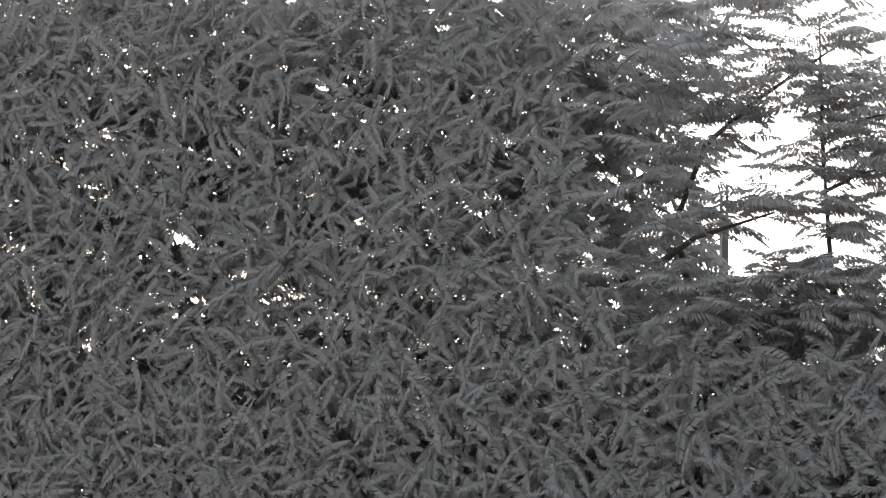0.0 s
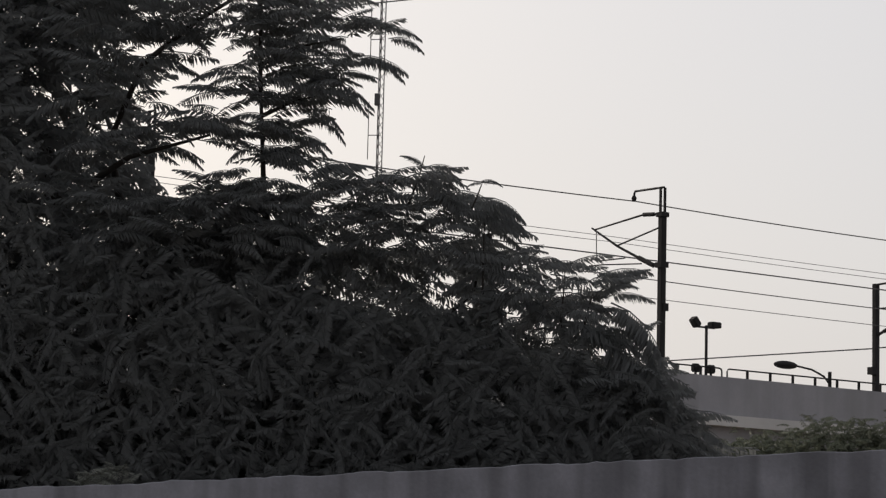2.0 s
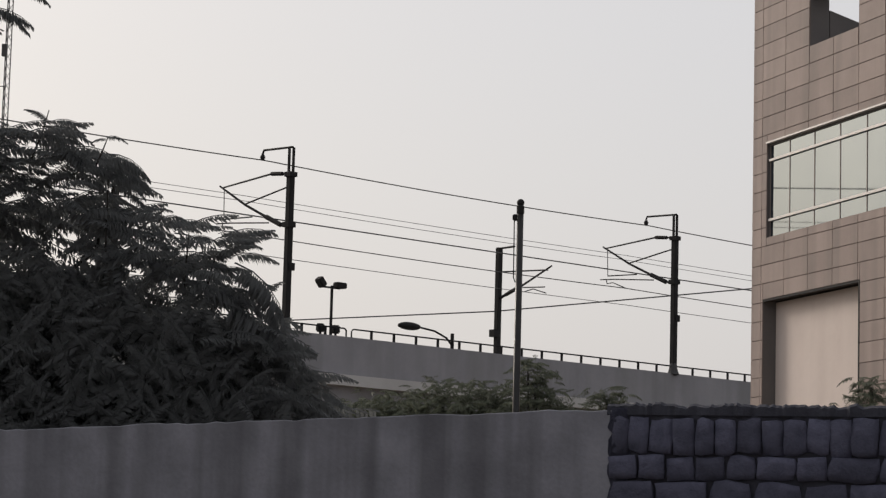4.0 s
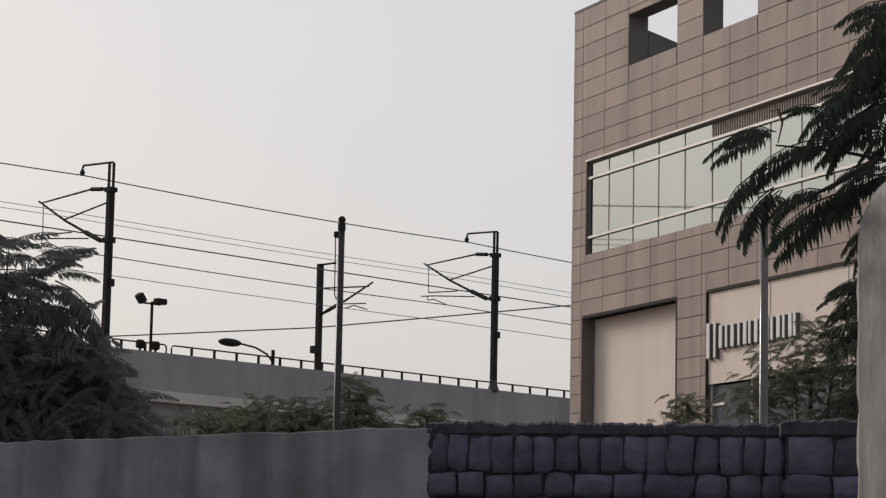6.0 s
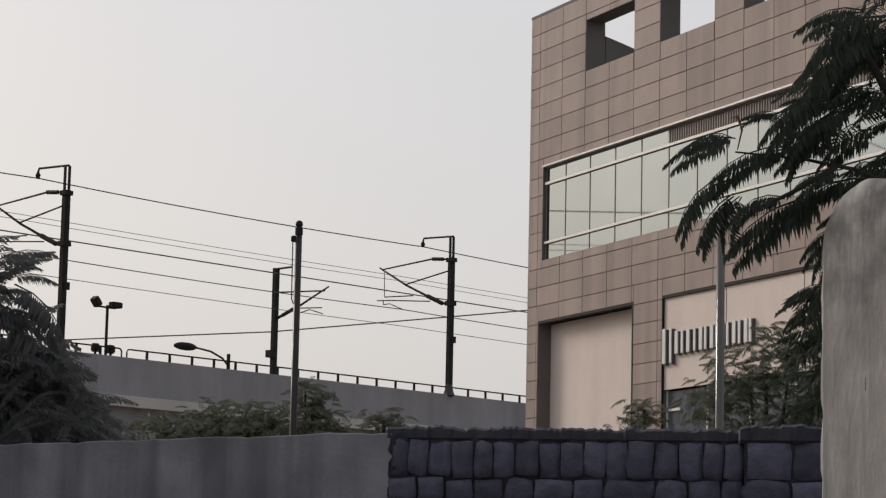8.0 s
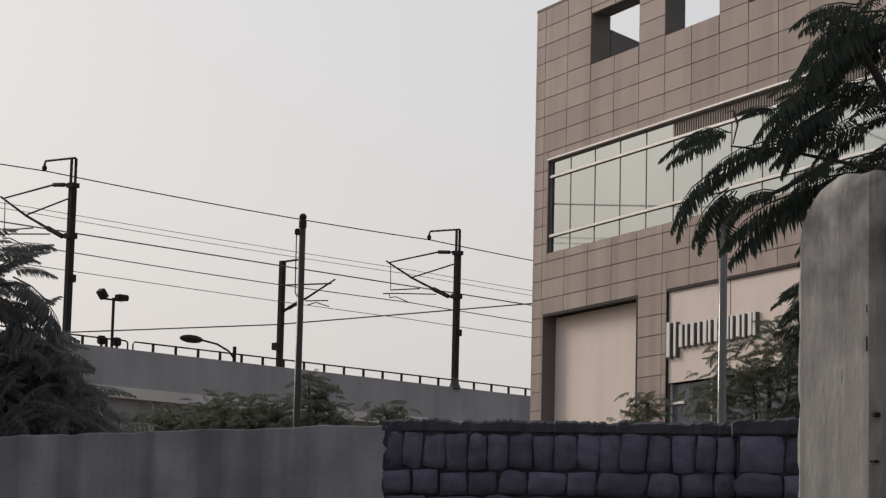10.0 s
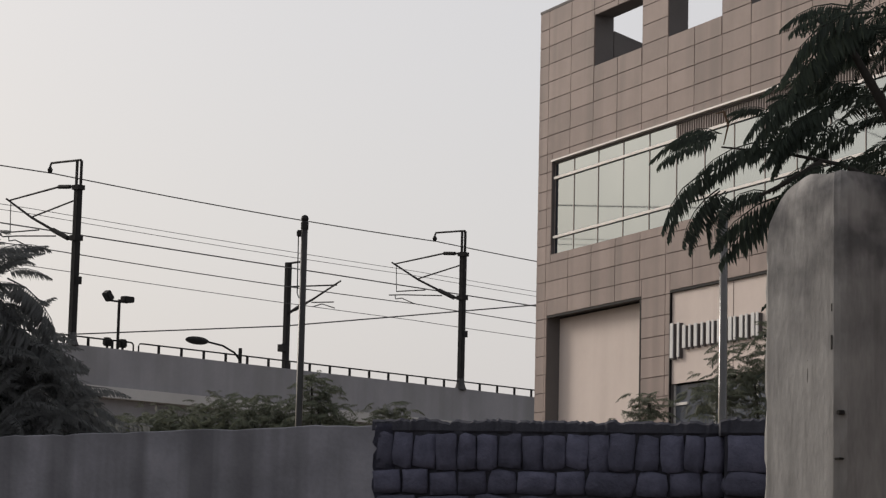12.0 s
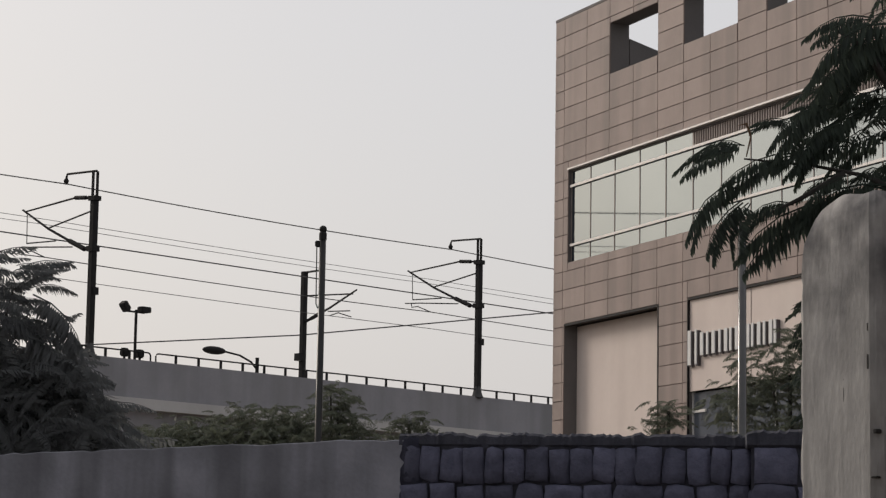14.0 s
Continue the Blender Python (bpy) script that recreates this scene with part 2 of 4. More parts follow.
for p0, p1 in zip(rows, rows[1:]):
    for k in range(7):
        b.faces.new((p0[k], p1[k], p1[(k + 1) % 7], p0[(k + 1) % 7]))
b.faces.new(rows[0])
b.faces.new(rows[-1])
part("capping", b, M_MORTAR, wall_2, "rough dark mortar capping")
# mortar smeared over the joint with the concrete wall
b = bmesh.new()
NU, NV = 14, 60
sm = []
for j in range(NV + 1):
    z = 2.9 * j / NV
    left = -0.16 + 0.05 * noise.noise((z * 4, 11, 0)) + 0.03 * noise.noise((z * 15, 12, 0))
    right = 0.0 + 0.04 * noise.noise((z * 6, 13, 0))
    row = []
    for i in range(NU + 1):
        f = i / NU
        x = left + (right - left) * f
        row.append(b.verts.new((x, 0.012 - (0.024 + 0.02 * noise.noise((x * 16, z * 16, 3))) * math.sin(math.pi * f) ** 0.6, z)))
    sm.append(row)
for r0, r1 in zip(sm, sm[1:]):
    for i in range(NU):
        b.faces.new((r0[i], r0[i + 1], r1[i + 1], r1[i]))
bmesh.ops.solidify(b, geom=list(b.faces), thickness=0.02)
part("mortar_smear", b, M_STONE, wall_2, "dark mortar smeared over the wall joint", smooth=True)


def stone_mesh(seed):
    """A rounded rough block of unit size."""
    bm = bmesh.new()
    bmesh.ops.create_cube(bm, size=2)
    bmesh.ops.subdivide_edges(bm, edges=list(bm.edges), cuts=2, use_grid_fill=True)
    for v in bm.verts:
        c = v.co.copy()
        k = (abs(c.x) ** 8 + abs(c.y) ** 8 + abs(c.z) ** 8) ** 0.125
        v.co = c / k * 0.53
        v.co += 0.1 * noise.noise_vector(c * 0.7 + Vector((seed * 7.1, 3, 0))) + 0.04 * noise.noise_vector(c * 1.9 + Vector((seed * 3.3, 9, 0)))
    me = bpy.data.meshes.new("stone")
    bmesh.ops.recalc_face_normals(bm, faces=bm.faces)
    bm.to_mesh(me)
    bm.free()
    me.polygons.foreach_set("use_smooth", [True] * len(me.polygons))
    me.materials.append(M_STONE)
    return me


STONES = [stone_mesh(k) for k in range(9)]
rs = random.Random(5)
# joints along the two upper courses, then courses of random stones below
TOP = [-0.13, 0.01, 0.16, 0.34, 0.51, 0.66, 0.82, 1.0, 1.17, 1.34, 1.51, 1.67, 1.86, 2.05, 2.23, 2.38, 2.54, 2.9, 3.2, 3.55, 3.9, 4.3, 4.7, 5.1, 5.5, 5.9]
NEXT = [-0.15, 0.08, 0.29, 0.51, 0.74, 0.97, 1.26, 1.49, 1.87, 2.12, 2.37, 2.54, 2.88, 3.2, 3.6, 4.0, 4.4, 4.8, 5.2, 5.6, 5.9]


def lay_stone(a, c, ztop, h):
    w = c - a
    fwd = -0.11 if a > 2.5 else 0.0
    ob = new("stone", rs.choice(STONES))
    ob.matrix_basis = pose((a + c) / 2, 0.068 + fwd + rs.uniform(-0.014, 0.01), ztop - h / 2 + rs.uniform(-0.008, 0.008), rs.uniform(-4, 4), rs.uniform(-3, 3), rs.uniform(-5, 5)) @ Matrix.Diagonal((w * rs.uniform(0.93, 0.99), 0.17, h * rs.uniform(0.93, 1.0), 1))
    ob.parent = wall_2


z1 = 2.83
for joints, h in ((TOP, 0.275), (NEXT, 0.185)):
    for a, c in zip(joints, joints[1:]):
        lay_stone(a, c, z1, h)
    z1 -= h + 0.005
for h, wmin, wmax in ((0.22, 0.3, 0.42), (0.2, 0.24, 0.4), (0.25, 0.3, 0.45), (0.24, 0.3, 0.45), (0.26, 0.3, 0.5), (0.28, 0.3, 0.5), (0.28, 0.3, 0.5), (0.3, 0.3, 0.5), (0.3, 0.3, 0.5)):
    a = -0.12
    while a < 5.9:
        c = a + rs.uniform(wmin, wmax)
        if a < 2.53 < c + 0.1:
            c = 2.54
        lay_stone(a, c, z1, h)
        a = c + 0.008
    z1 -= h + 0.008

# ---- concrete gate pillar ----
pillar = thing("gate_pillar", frame_of((1.675, 9.12, 0), (0.8, 0.6)), "pale weathered concrete gate pillar with worn edges", "pillar")
b = bmesh.new()
NZ, NX = 70, 12
W, D = 0.45, 0.42
ring0 = []
for k in range(NZ + 1):
    f = k / NZ
    ring = []
    for p, q in (((0, 0), (W, 0)), ((W, 0), (W, D)), ((W, D), (0, D)), ((0, D), (0, 0))):
        for i in range(NX):
            x, y = p[0] + (q[0] - p[0]) * i / NX, p[1] + (q[1] - p[1]) * i / NX
            z = f * (3.2 - 0.06 * (y / D) ** 2 - 0.16 * (y / D) ** 8 + 0.02 * noise.noise((x * 8, y * 8, 2)))
            cx, cy = W / 2 - x, D / 2 - y
            corner = i == 0
            wob = 0.004 * noise.noise((x * 5, y * 5, z * 1.6)) + 0.0025 * noise.noise((x * 30, y * 30, z * 12))
            wob += (0.016 + 0.03 * max(0, noise.noise((x * 3, 5, z * 9))) + 0.02 * max(0, noise.noise((y * 3, 7, z * 23)))) if corner else 0
            wob += 0.03 * max(0.0, (f - 0.975) / 0.025) ** 2
            ring.append(b.verts.new((x + wob * cx / 0.3, y + wob * cy / 0.3, z)))
    if ring0:
        n = len(ring)
        for i in range(n):
            b.faces.new((ring0[i], ring0[(i + 1) % n], ring[(i + 1) % n], ring[i]))
    ring0 = ring
tv = b.verts.new((W / 2, D / 2, 3.19))
for i in range(len(ring0)):
    b.faces.new((ring0[i], ring0[(i + 1) % len(ring0)], tv))
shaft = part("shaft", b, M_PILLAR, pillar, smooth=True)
shaft.data.set_sharp_from_angle(angle=radians(24))
# chipped holes: solid dark blocks whose colour paints the shade of the depth
for y, z, w, h in ((0.012, 2.29, 0.02, 0.016), (0.02, 2.12, 0.03, 0.008), (0.045, 2.68, 0.012, 0.035), (0.045, 2.55, 0.014, 0.06), (0.17, 2.45, 0.008, 0.09)):
    part("hole_shade", box((0.0, y - w / 2, z - h / 2), (0.03, y + w / 2, z + h / 2), 0.003), M_PAINTED_SHADE, shaft, "dark block painted as the shade of a chipped hole")

# plain unseen walls, added behind and beside the camera to block sky light
for nm, lo, hi in (("shade_wall_1", (-6, -3.4, 0), (5.0, -3.0, 14)), ("shade_wall_2", (4.6, -2.99, 0), (5.0, 15, 14))):
    tagged(part(nm, box(lo, hi), M_CONC), "plain grey concrete wall, unseen, added to block sky light", "wall", kind="structure")

# ---- shopping building: x along the facade from its far corner, y into the building ----
FAC = frame_of((3.08, 84.94, 0), (0.4053, -0.9142))
mall = thing("shopping_building", FAC, "brown stone-clad shopping building with ribbon windows and open parapet", "building")
LEN, HIGH, DEEP = 30.0, 21.45, 26.0
OPEN = [(1.06, 24.0, 13.05, 16.24), (0.84, 7.49, 4.2, 11.0), (9.32, 21.5, 4.2, 11.0)]
VOIDS = [(4.05 + 4.99 * k, 7.32 + 4.99 * k, 18.93, 20.62) for k in range(5)]


def holed_wall(holes, x0, x1, z0, z1, y0, y1):
    """A wall slab with rectangular holes through it."""
    bm = bmesh.new()
    xs = sorted({x0, x1, *[h[0] for h in holes], *[h[1] for h in holes]})
    zs = sorted({z0, z1, *[h[2] for h in holes], *[h[3] for h in holes]})
    grid = {}

    def solid(i, j):
        if not (0 <= i < len(xs) - 1 and 0 <= j < len(zs) - 1):
            return False
        cx, cz = (xs[i] + xs[i + 1]) / 2, (zs[j] + zs[j + 1]) / 2
        return not any(h[0] < cx < h[1] and h[2] < cz < h[3] for h in holes)

    def v(i, j, y):
        key = (i, j, y)
        if key not in grid:
            grid[key] = bm.verts.new((xs[i], y, zs[j]))
        return grid[key]

    for i in range(len(xs) - 1):
        for j in range(len(zs) - 1):
            if not solid(i, j):
                continue
            for y in (y0, y1):
                bm.faces.new((v(i, j, y), v(i + 1, j, y), v(i + 1, j + 1, y), v(i, j + 1, y)))
            for (a, c), (di, dj) in ((((0, 0), (1, 0)), (0, -1)), (((0, 1), (1, 1)), (0, 1)), (((0, 0), (0, 1)), (-1, 0)), (((1, 0), (1, 1)), (1, 0))):
                if not solid(i + di, j + dj):
                    bm.faces.new((v(i + a[0], j + a[1], y0), v(i + c[0], j + c[1], y0), v(i + c[0], j + c[1], y1), v(i + a[0], j + a[1], y1)))
    return bm


front = part("wall", holed_wall(OPEN + VOIDS, 0, LEN, 0, HIGH, 0.03, 0.7), M_REVEAL, mall, "grey structural wall behind the cladding")
part("wall", box((0, 0.71, 0), (0.4, DEEP, 18.4)), M_PANEL, mall)
part("wall", box((LEN - 0.4, 0.71, 0), (LEN, DEEP, 18.4)), M_PANEL, mall)
part("wall", box((0.41, DEEP - 0.4, 0), (LEN - 0.41, DEEP, 18.4)), M_PANEL, mall)
part("roof", box((0.41, 0.71, 18.0), (LEN - 0.41, DEEP - 0.41, 18.35)), M_ROOF, mall)
for z in (4.0, 11.8):
    part("floor_slab", box((0.41, 0.71, z), (LEN - 0.41, DEEP - 0.41, z + 0.35)), M_ROOF, mall)
b = bmesh.new()
fin = [[b.verts.new((x, y, z)) for y, z in ((0.72, 18.36), (0.72, 20.17), (3.4, 19.42), (3.4, 18.36))] for x in (3.5, 4.06)]
for k in range(4):
    b.faces.new((fin[0][k], fin[0][(k + 1) % 4], fin[1][(k + 1) % 4], fin[1][k]))
b.faces.new(fin[0])
b.faces.new(fin[1])
part("roof_fin", b, M_REVEAL, mall, "grey sloping stair wall behind the parapet opening")
part("coping", box((-0.03, 0.0, HIGH + 0.003), (LEN, 0.72, HIGH + 0.09)), M_REVEAL, mall)
# window band: panes, mullions, transoms, louvre strip
MUL = [1.1] + [2.49 + 1.735 * k for k in range(13)]
for a, c in zip(MUL, MUL[1:]):
    for z0, z1 in ((13.08, 13.6), (13.66, 15.6), (15.66, 16.1)):
        if z0 > 15 and 9.0 < (a + c) / 2:
            b = box((a + 0.02, 0.13, z0), (c - 0.02, 0.15, z1))
            for j in range(12):
                x = a + 0.08 + (c - a - 0.16) * j / 11
                add_box(b, (x - 0.025, 0.09, z0), (x + 0.025, 0.129, z1))
            part("louvre", b, M_LOUVRE, mall, "brown upright-slatted louvre panel")
            continue
        part("pane", box((a + 0.018, 0.13, z0), (c - 0.018, 0.15, z1)), M_GLASS, mall)
for m in MUL:
    part("mullion", box((m - 0.02, 0.115, 13.06), (m + 0.02, 0.16, 16.1)), M_LOUVRE, mall)
for z in (13.63, 15.63):
    part("transom", box((1.1, 0.05, z - 0.04), (23.9, 0.1, z + 0.04)), M_FRAME, mall, "pale aluminium transom")
part("head_trim", box((1.06, -0.05, 16.185), (24.0, 0.1, 16.24)), M_FRAME, mall, "pale aluminium window head")
part("head_soffit", box((1.06, 0.101, 16.12), (24.0, 0.26, 16.24)), M_REVEAL, mall)
part("backing_sheet", box((1.0, 0.9, 12.2), (24.2, 1.0, 17.0)), M_REVEAL, mall)
# blind shop window, and the one that carries the sign
part("board", box((0.84, 0.5, 4.2), (7.38, 0.58, 10.93)), M_BOARD, mall, "plain beige blanking board")
part("board", box((9.36, 0.07, 8.15), (21.5, 0.15, 10.92)), M_BOARD, mall, "plain beige sign board")
for s in (13.0, 17.2):
    part("board_joint", box((s, 0.062, 8.2), (s + 0.03, 0.069, 10.9)), M_JOINT, mall)
# thin dark strips along the side and top edges of both boards
part("edge_strip", box((7.41, -0.006, 4.2), (7.487, 0.06, 10.92)), M_STEEL, mall, "thin dark strip along the board edge")
part("edge_strip", box((0.86, -0.006, 10.925), (7.487, 0.06, 10.99)), M_STEEL, mall, "thin dark strip along the board edge")
part("edge_strip", box((9.325, -0.006, 4.2), (9.355, 0.06, 10.92)), M_STEEL, mall, "thin dark strip along the board edge")
part("edge_strip", box((9.325, -0.006, 10.925), (21.48, 0.06, 10.99)), M_STEEL, mall, "thin dark strip along the board edge")
# near-black sheets: the shade behind the boards is in their colour
part("backing_sheet", box((0.8, 0.64, 4.2), (7.5, 0.69, 11.0)), M_PAINTED_SHADE, mall, "near-black sheet, painted shade of the gap behind the boards")
part("backing_sheet", box((9.3, 0.64, 4.2), (21.5, 0.69, 11.0)), M_PAINTED_SHADE, mall, "near-black sheet, painted shade of the gap behind the boards")
for k in range(5):
    a = 9.36 + 2.42 * k
    part("pane", box((a + 0.05, 0.2, 4.3), (a + 2.37, 0.23, 8.1)), M_TRAINGLASS, mall, "dark shop glass")
    part("window_frame", box((a - 0.02, 0.16, 4.25), (a + 0.05, 0.26, 8.13)), M_FRAME, mall)
part("window_frame", box((9.45, 0.14, 7.5), (10.2, 0.19, 7.58)), M_FRAME, mall)
# cladding panels
PANELS = {}
rp = random.Random(3)
VJ = [0.0, 0.7] + [0.7 + 1.665 * k for k in range(1, 15)]
ROWH = 0.62
ztop = HIGH
while ztop > 5.2:
    z0, z1 = ztop - ROWH, ztop
    for a, c in zip(VJ, VJ[1:]):
        cells = [(a, c, z0, z1)]
        for h in OPEN + VOIDS:
            nxt = []
            for (p, q, r, s) in cells:
                if q <= h[0] or p >= h[1] or s <= h[2] or r >= h[3]:
                    nxt.append((p, q, r, s))
                    continue
                if p < h[0]:
                    nxt.append((p, h[0], r, s))
                if q > h[1]:
                    nxt.append((h[1], q, r, s))
                p2, q2 = max(p, h[0]), min(q, h[1])
                if r < h[2]:
                    nxt.append((p2, q2, r, h[2]))
                if s > h[3]:
                    nxt.append((p2, q2, h[3], s))
            cells = nxt
        for (p, q, r, s) in cells:
            w, h = q - p - 0.03, s - r - 0.028
            if w < 0.06 or h < 0.06:
                continue
            key = (round(w, 2), round(h, 2))
            if key not in PANELS:
                bm = box((-w / 2, 0, -h / 2), (w / 2, 0.028, h / 2))
                me = bpy.data.meshes.new("panel")
                bm.to_mesh(me)
                bm.free()
                me.materials.append(M_PANEL)
                PANELS[key] = me
            ob = new("panel", PANELS[key])
            ob.parent = front
            ob.location = ((p + q) / 2, rp.uniform(-0.002, 0.002), (r + s) / 2)
    ztop -= ROWH
part("joint_backing", holed_wall(OPEN + VOIDS, 0, 24.0, 5.0, HIGH, 0.022, 0.029), M_JOINT, mall)

# sign: plain raised shapes in the sign's colours
sign = thing("store_sign", FAC, "white raised store sign with painted dark side shade on beige board", "sign")
s = 9.44
# each shape: broad and narrow upright bars; offset dark copies paint their side shade
for w, z0, z1 in ((0.62, 8.92, 9.98), (0.56, 9.17, 9.86), (0.6, 9.17, 9.86), (0.5, 9.17, 9.86), (0.5, 9.17, 9.86), (0.48, 9.17, 9.86), (0.52, 9.17, 9.86), (0.46, 9.17, 9.86)):
    rects = [(s, s + 0.2, z0, z1), (s + w - 0.19, s + w - 0.05, z0, z1)]
    b = bmesh.new()
    for p, q, r, t in rects:
        add_box(b, (p + 0.035, -0.03, r - 0.04), (q + 0.035, 0.065, t - 0.03))
    edge = part("sign_side_shade", b, M_SIGNSHADE, sign, "dark painted shade beside the sign face")
    for p, q, r, t in rects:
        part("sign_face", box((p, -0.06, r), (q, -0.032, t), 0.008), M_SIGN, edge, "white sign face")
    s += w + 0.14

# ---- metro viaduct: x along the track from the first mast, y away from the camera ----
VIA = frame_of((-17.13, 116.44, 0), (0.66663, 0.74539))
U0, U1 = -140.0, 170.0
viaduct = thing("viaduct", VIA, "grey concrete elevated railway viaduct with high parapet", "viaduct")
part("parapet", box((U0, -0.12, 11.0), (U1, 0.12, 12.8)), M_VIA, viaduct)
part("parapet", box((U0, 9.4, 11.0), (U1, 9.64, 12.8)), M_VIA, viaduct)
b = bmesh.new()
add_box(b, (U0, -0.3, 10.48), (U1, 9.8, 10.995))
part("deck", b, M_VIA_LIT, viaduct, "concrete deck edge coloured paler as if lit")
b = bmesh.new()
q = [b.verts.new((x, y, z)) for x in (U0, U1) for y, z in ((0.2, 10.475), (0.5, 8.6), (9.0, 8.6), (9.3, 10.475))]
for k in range(4):
    b.faces.new((q[k], q[(k + 1) % 4], q[4 + (k + 1) % 4], q[4 + k]))
b.faces.new(q[:4])
b.faces.new(q[4:])
part("girder", b, M_VIA, viaduct)
for u in (-110, -82, -54, -26, 5, 33, 61, 89, 117, 145):
    b = tube([(u, 4.75, 0), (u, 4.75, 7.2)], 1.0, 16)
    add_box(b, (u - 1.2, 1.8, 7.1), (u + 1.2, 7.7, 8.6), 0.25)
    part("pier", b, M_VIA, viaduct)

railing = thing("railing", VIA, "dark steel railing on the viaduct parapet", "railing")
for a, c in ((-30.0, 3.62), (3.95, 75.0)):
    for z, r in ((13.2, 0.04),):
        part("rail", tube([(a, 0, z - 0.4), (a, 0, z - 0.12), (a + 0.06, 0, z - 0.03), (a + 0.16, 0, z), (c - 0.16, 0, z), (c - 0.06, 0, z - 0.03), (c, 0, z - 0.12), (c, 0, z - 0.4)], r, 6), M_STEEL, railing)
post = tube([(0, 0, 12.78), (0, 0, 13.2)], 0.07, 6)
post_ob = part("post", post, M_STEEL, railing)
post_ob.location.x = 5.22
for k in range(-24, 48):
    if k == 0 or abs(5.22 + 1.455 * k - 3.8) < 0.5 or abs(5.22 + 1.455 * k) < 0.5:
        continue
    o = new("post", post_ob.data)
    o.parent = railing
    o.location.x = 5.22 + 1.455 * k


def add_mast(u, near=True):
    """A catenary mast with its bracket arms over the track."""
    y0, sgn = (0.0, 1) if near else (9.5, -1)
    zt = 21.4 if near else 19.9
    mast = thing("catenary_mast", VIA @ Matrix.Translation((u, y0, 0)), "dark steel catenary mast with bracket arms on the viaduct" if near else "short dark steel catenary mast on the far parapet", "mast", "catenary masts")

    def v(d, z):
        return (0, sgn * d, z)

    part("column", box((-0.15, -0.15, 12.7), (0.15, 0.15, 20.1 if near else zt), 0.02), M_STEEL, mast)
    fl = bmesh.new()
    add_tube(fl, [(0, 0, 12.75), (0, 0, 12.84), (0, 0, 12.94), (0, 0, 13.1), (0, 0, 13.35)], [0.34, 0.3, 0.26, 0.22, 0.19], 10)
    part("base", fl, M_BASE_SHADED, mast, "flared concrete mast base")
    if near:
        part("top_post", box((-0.17, -0.06, 20.1), (-0.09, 0.06, zt)), M_STEEL, mast)
        part("top_post", box((0.09, -0.06, 20.1), (0.17, 0.06, zt)), M_STEEL, mast)
        part("top_arm", tube([v(-0.1, zt), v(2.05, zt + 0.06), v(2.12, zt - 0.1)], 0.055, 6), M_STEEL, mast)
        part("insulator", tube([v(2.12, zt - 0.1), v(2.12, zt - 0.25), v(2.12, zt - 0.42)], [0.05, 0.13, 0.08], 8), M_STEEL, mast)
        part("collar", box((-0.22, -0.22, 20.0), (0.22, 0.22, 20.22)), M_STEEL, mast)
        part("top_tie", tube([v(0.1, 20.15), v(1.3, 20.28), v(5.05, 19.95)], [0.06, 0.05, 0.04], 6), M_STEEL, mast)
        part("tie_insulator", tube([v(0.6, 20.2), v(1.4, 20.27)], 0.1, 8), M_STEEL, mast)
        part("bracket_tube", tube([v(0.2, 17.7), v(0.8, 17.85), v(3.3, 18.96), v(5.3, 20.05)], [0.08, 0.07, 0.06, 0.045], 6), M_STEEL, mast)
        part("bracket_insulator", tube([v(0.6, 17.78), v(1.7, 18.25)], 0.12, 8), M_STEEL, mast)
        part("stay", tube([v(0.1, 19.55), v(3.3, 19.0)], 0.04, 6), M_STEEL, mast)
        part("drop_rod", tube([v(4.95, 19.8), v(4.9, 18.42)], 0.022, 6), M_STEEL, mast)
        part("registration_arm", tube([v(4.9, 18.4), v(2.75, 18.34)], 0.035, 6), M_STEEL, mast)
        part("registration_tube", tube([v(5.45, 18.23), v(4.4, 18.18), v(1.5, 17.95)], 0.035, 6), M_STEEL, mast)
        part("steady_arm", tube([v(5.0, 18.2), v(4.95, 17.98), v(4.5, 18.0), v(3.5, 17.62)], 0.028, 6), M_STEEL, mast)
        part("clamp", box((-0.24, -0.2, 17.62), (0.24, 0.22, 17.86)), M_STEEL, mast)
        part("clamp", box((-0.05, -0.2, 15.6), (0.27, 0.2, 15.95)), M_STEEL, mast)
    else:
        part("top_arm", tube([v(0, zt - 0.05), v(1.2, zt - 0.02)], 0.06, 6), M_STEEL, mast)
        part("top_tie", tube([v(0, 18.54), v(3.8, 18.39)], 0.045, 6), M_STEEL, mast)
        part("bracket_tube", tube([v(0.1, 17.05), v(0.5, 17.2), v(2.0, 17.72), v(4.1, 18.6)], [0.08, 0.08, 0.06, 0.045], 6), M_STEEL, mast)
        part("bracket_insulator", tube([v(0.6, 17.23), v(1.4, 17.52)], 0.11, 8), M_STEEL, mast)
        part("registration_arm", tube([v(1.9, 17.55), v(3.6, 17.47)], 0.035, 6), M_STEEL, mast)
        part("steady_arm", tube([v(2.0, 17.3), v(2.7, 17.42), v(3.7, 17.13)], 0.03, 6), M_STEEL, mast)
        part("clamp", box((-0.45, -0.2, 14.9), (0.05, 0.2, 15.3)), M_STEEL, mast)
    return mast


for u in (-54.1, -27.1, -0.12, 26.92, 53.9, 80.9):
    add_mast(u)
for u in (-3.25, 23.0, 62.0):
    add_mast(u, False)


def add_wire(name, pts, r, label, sag=0.0, per=14):
    out = []
    for p, q in zip(pts, pts[1:]):
        for k in range(per):
            f = k / per
            out.append(Vector(p).lerp(Vector(q), f) - Vector((0, 0, 4 * sag * f * (1 - f))))
    out.append(Vector(pts[-1]))
    ob = part(name, tube(out, r, 5), M_WIRE)
    return tagged(ob, label, "cable", "overhead wires")


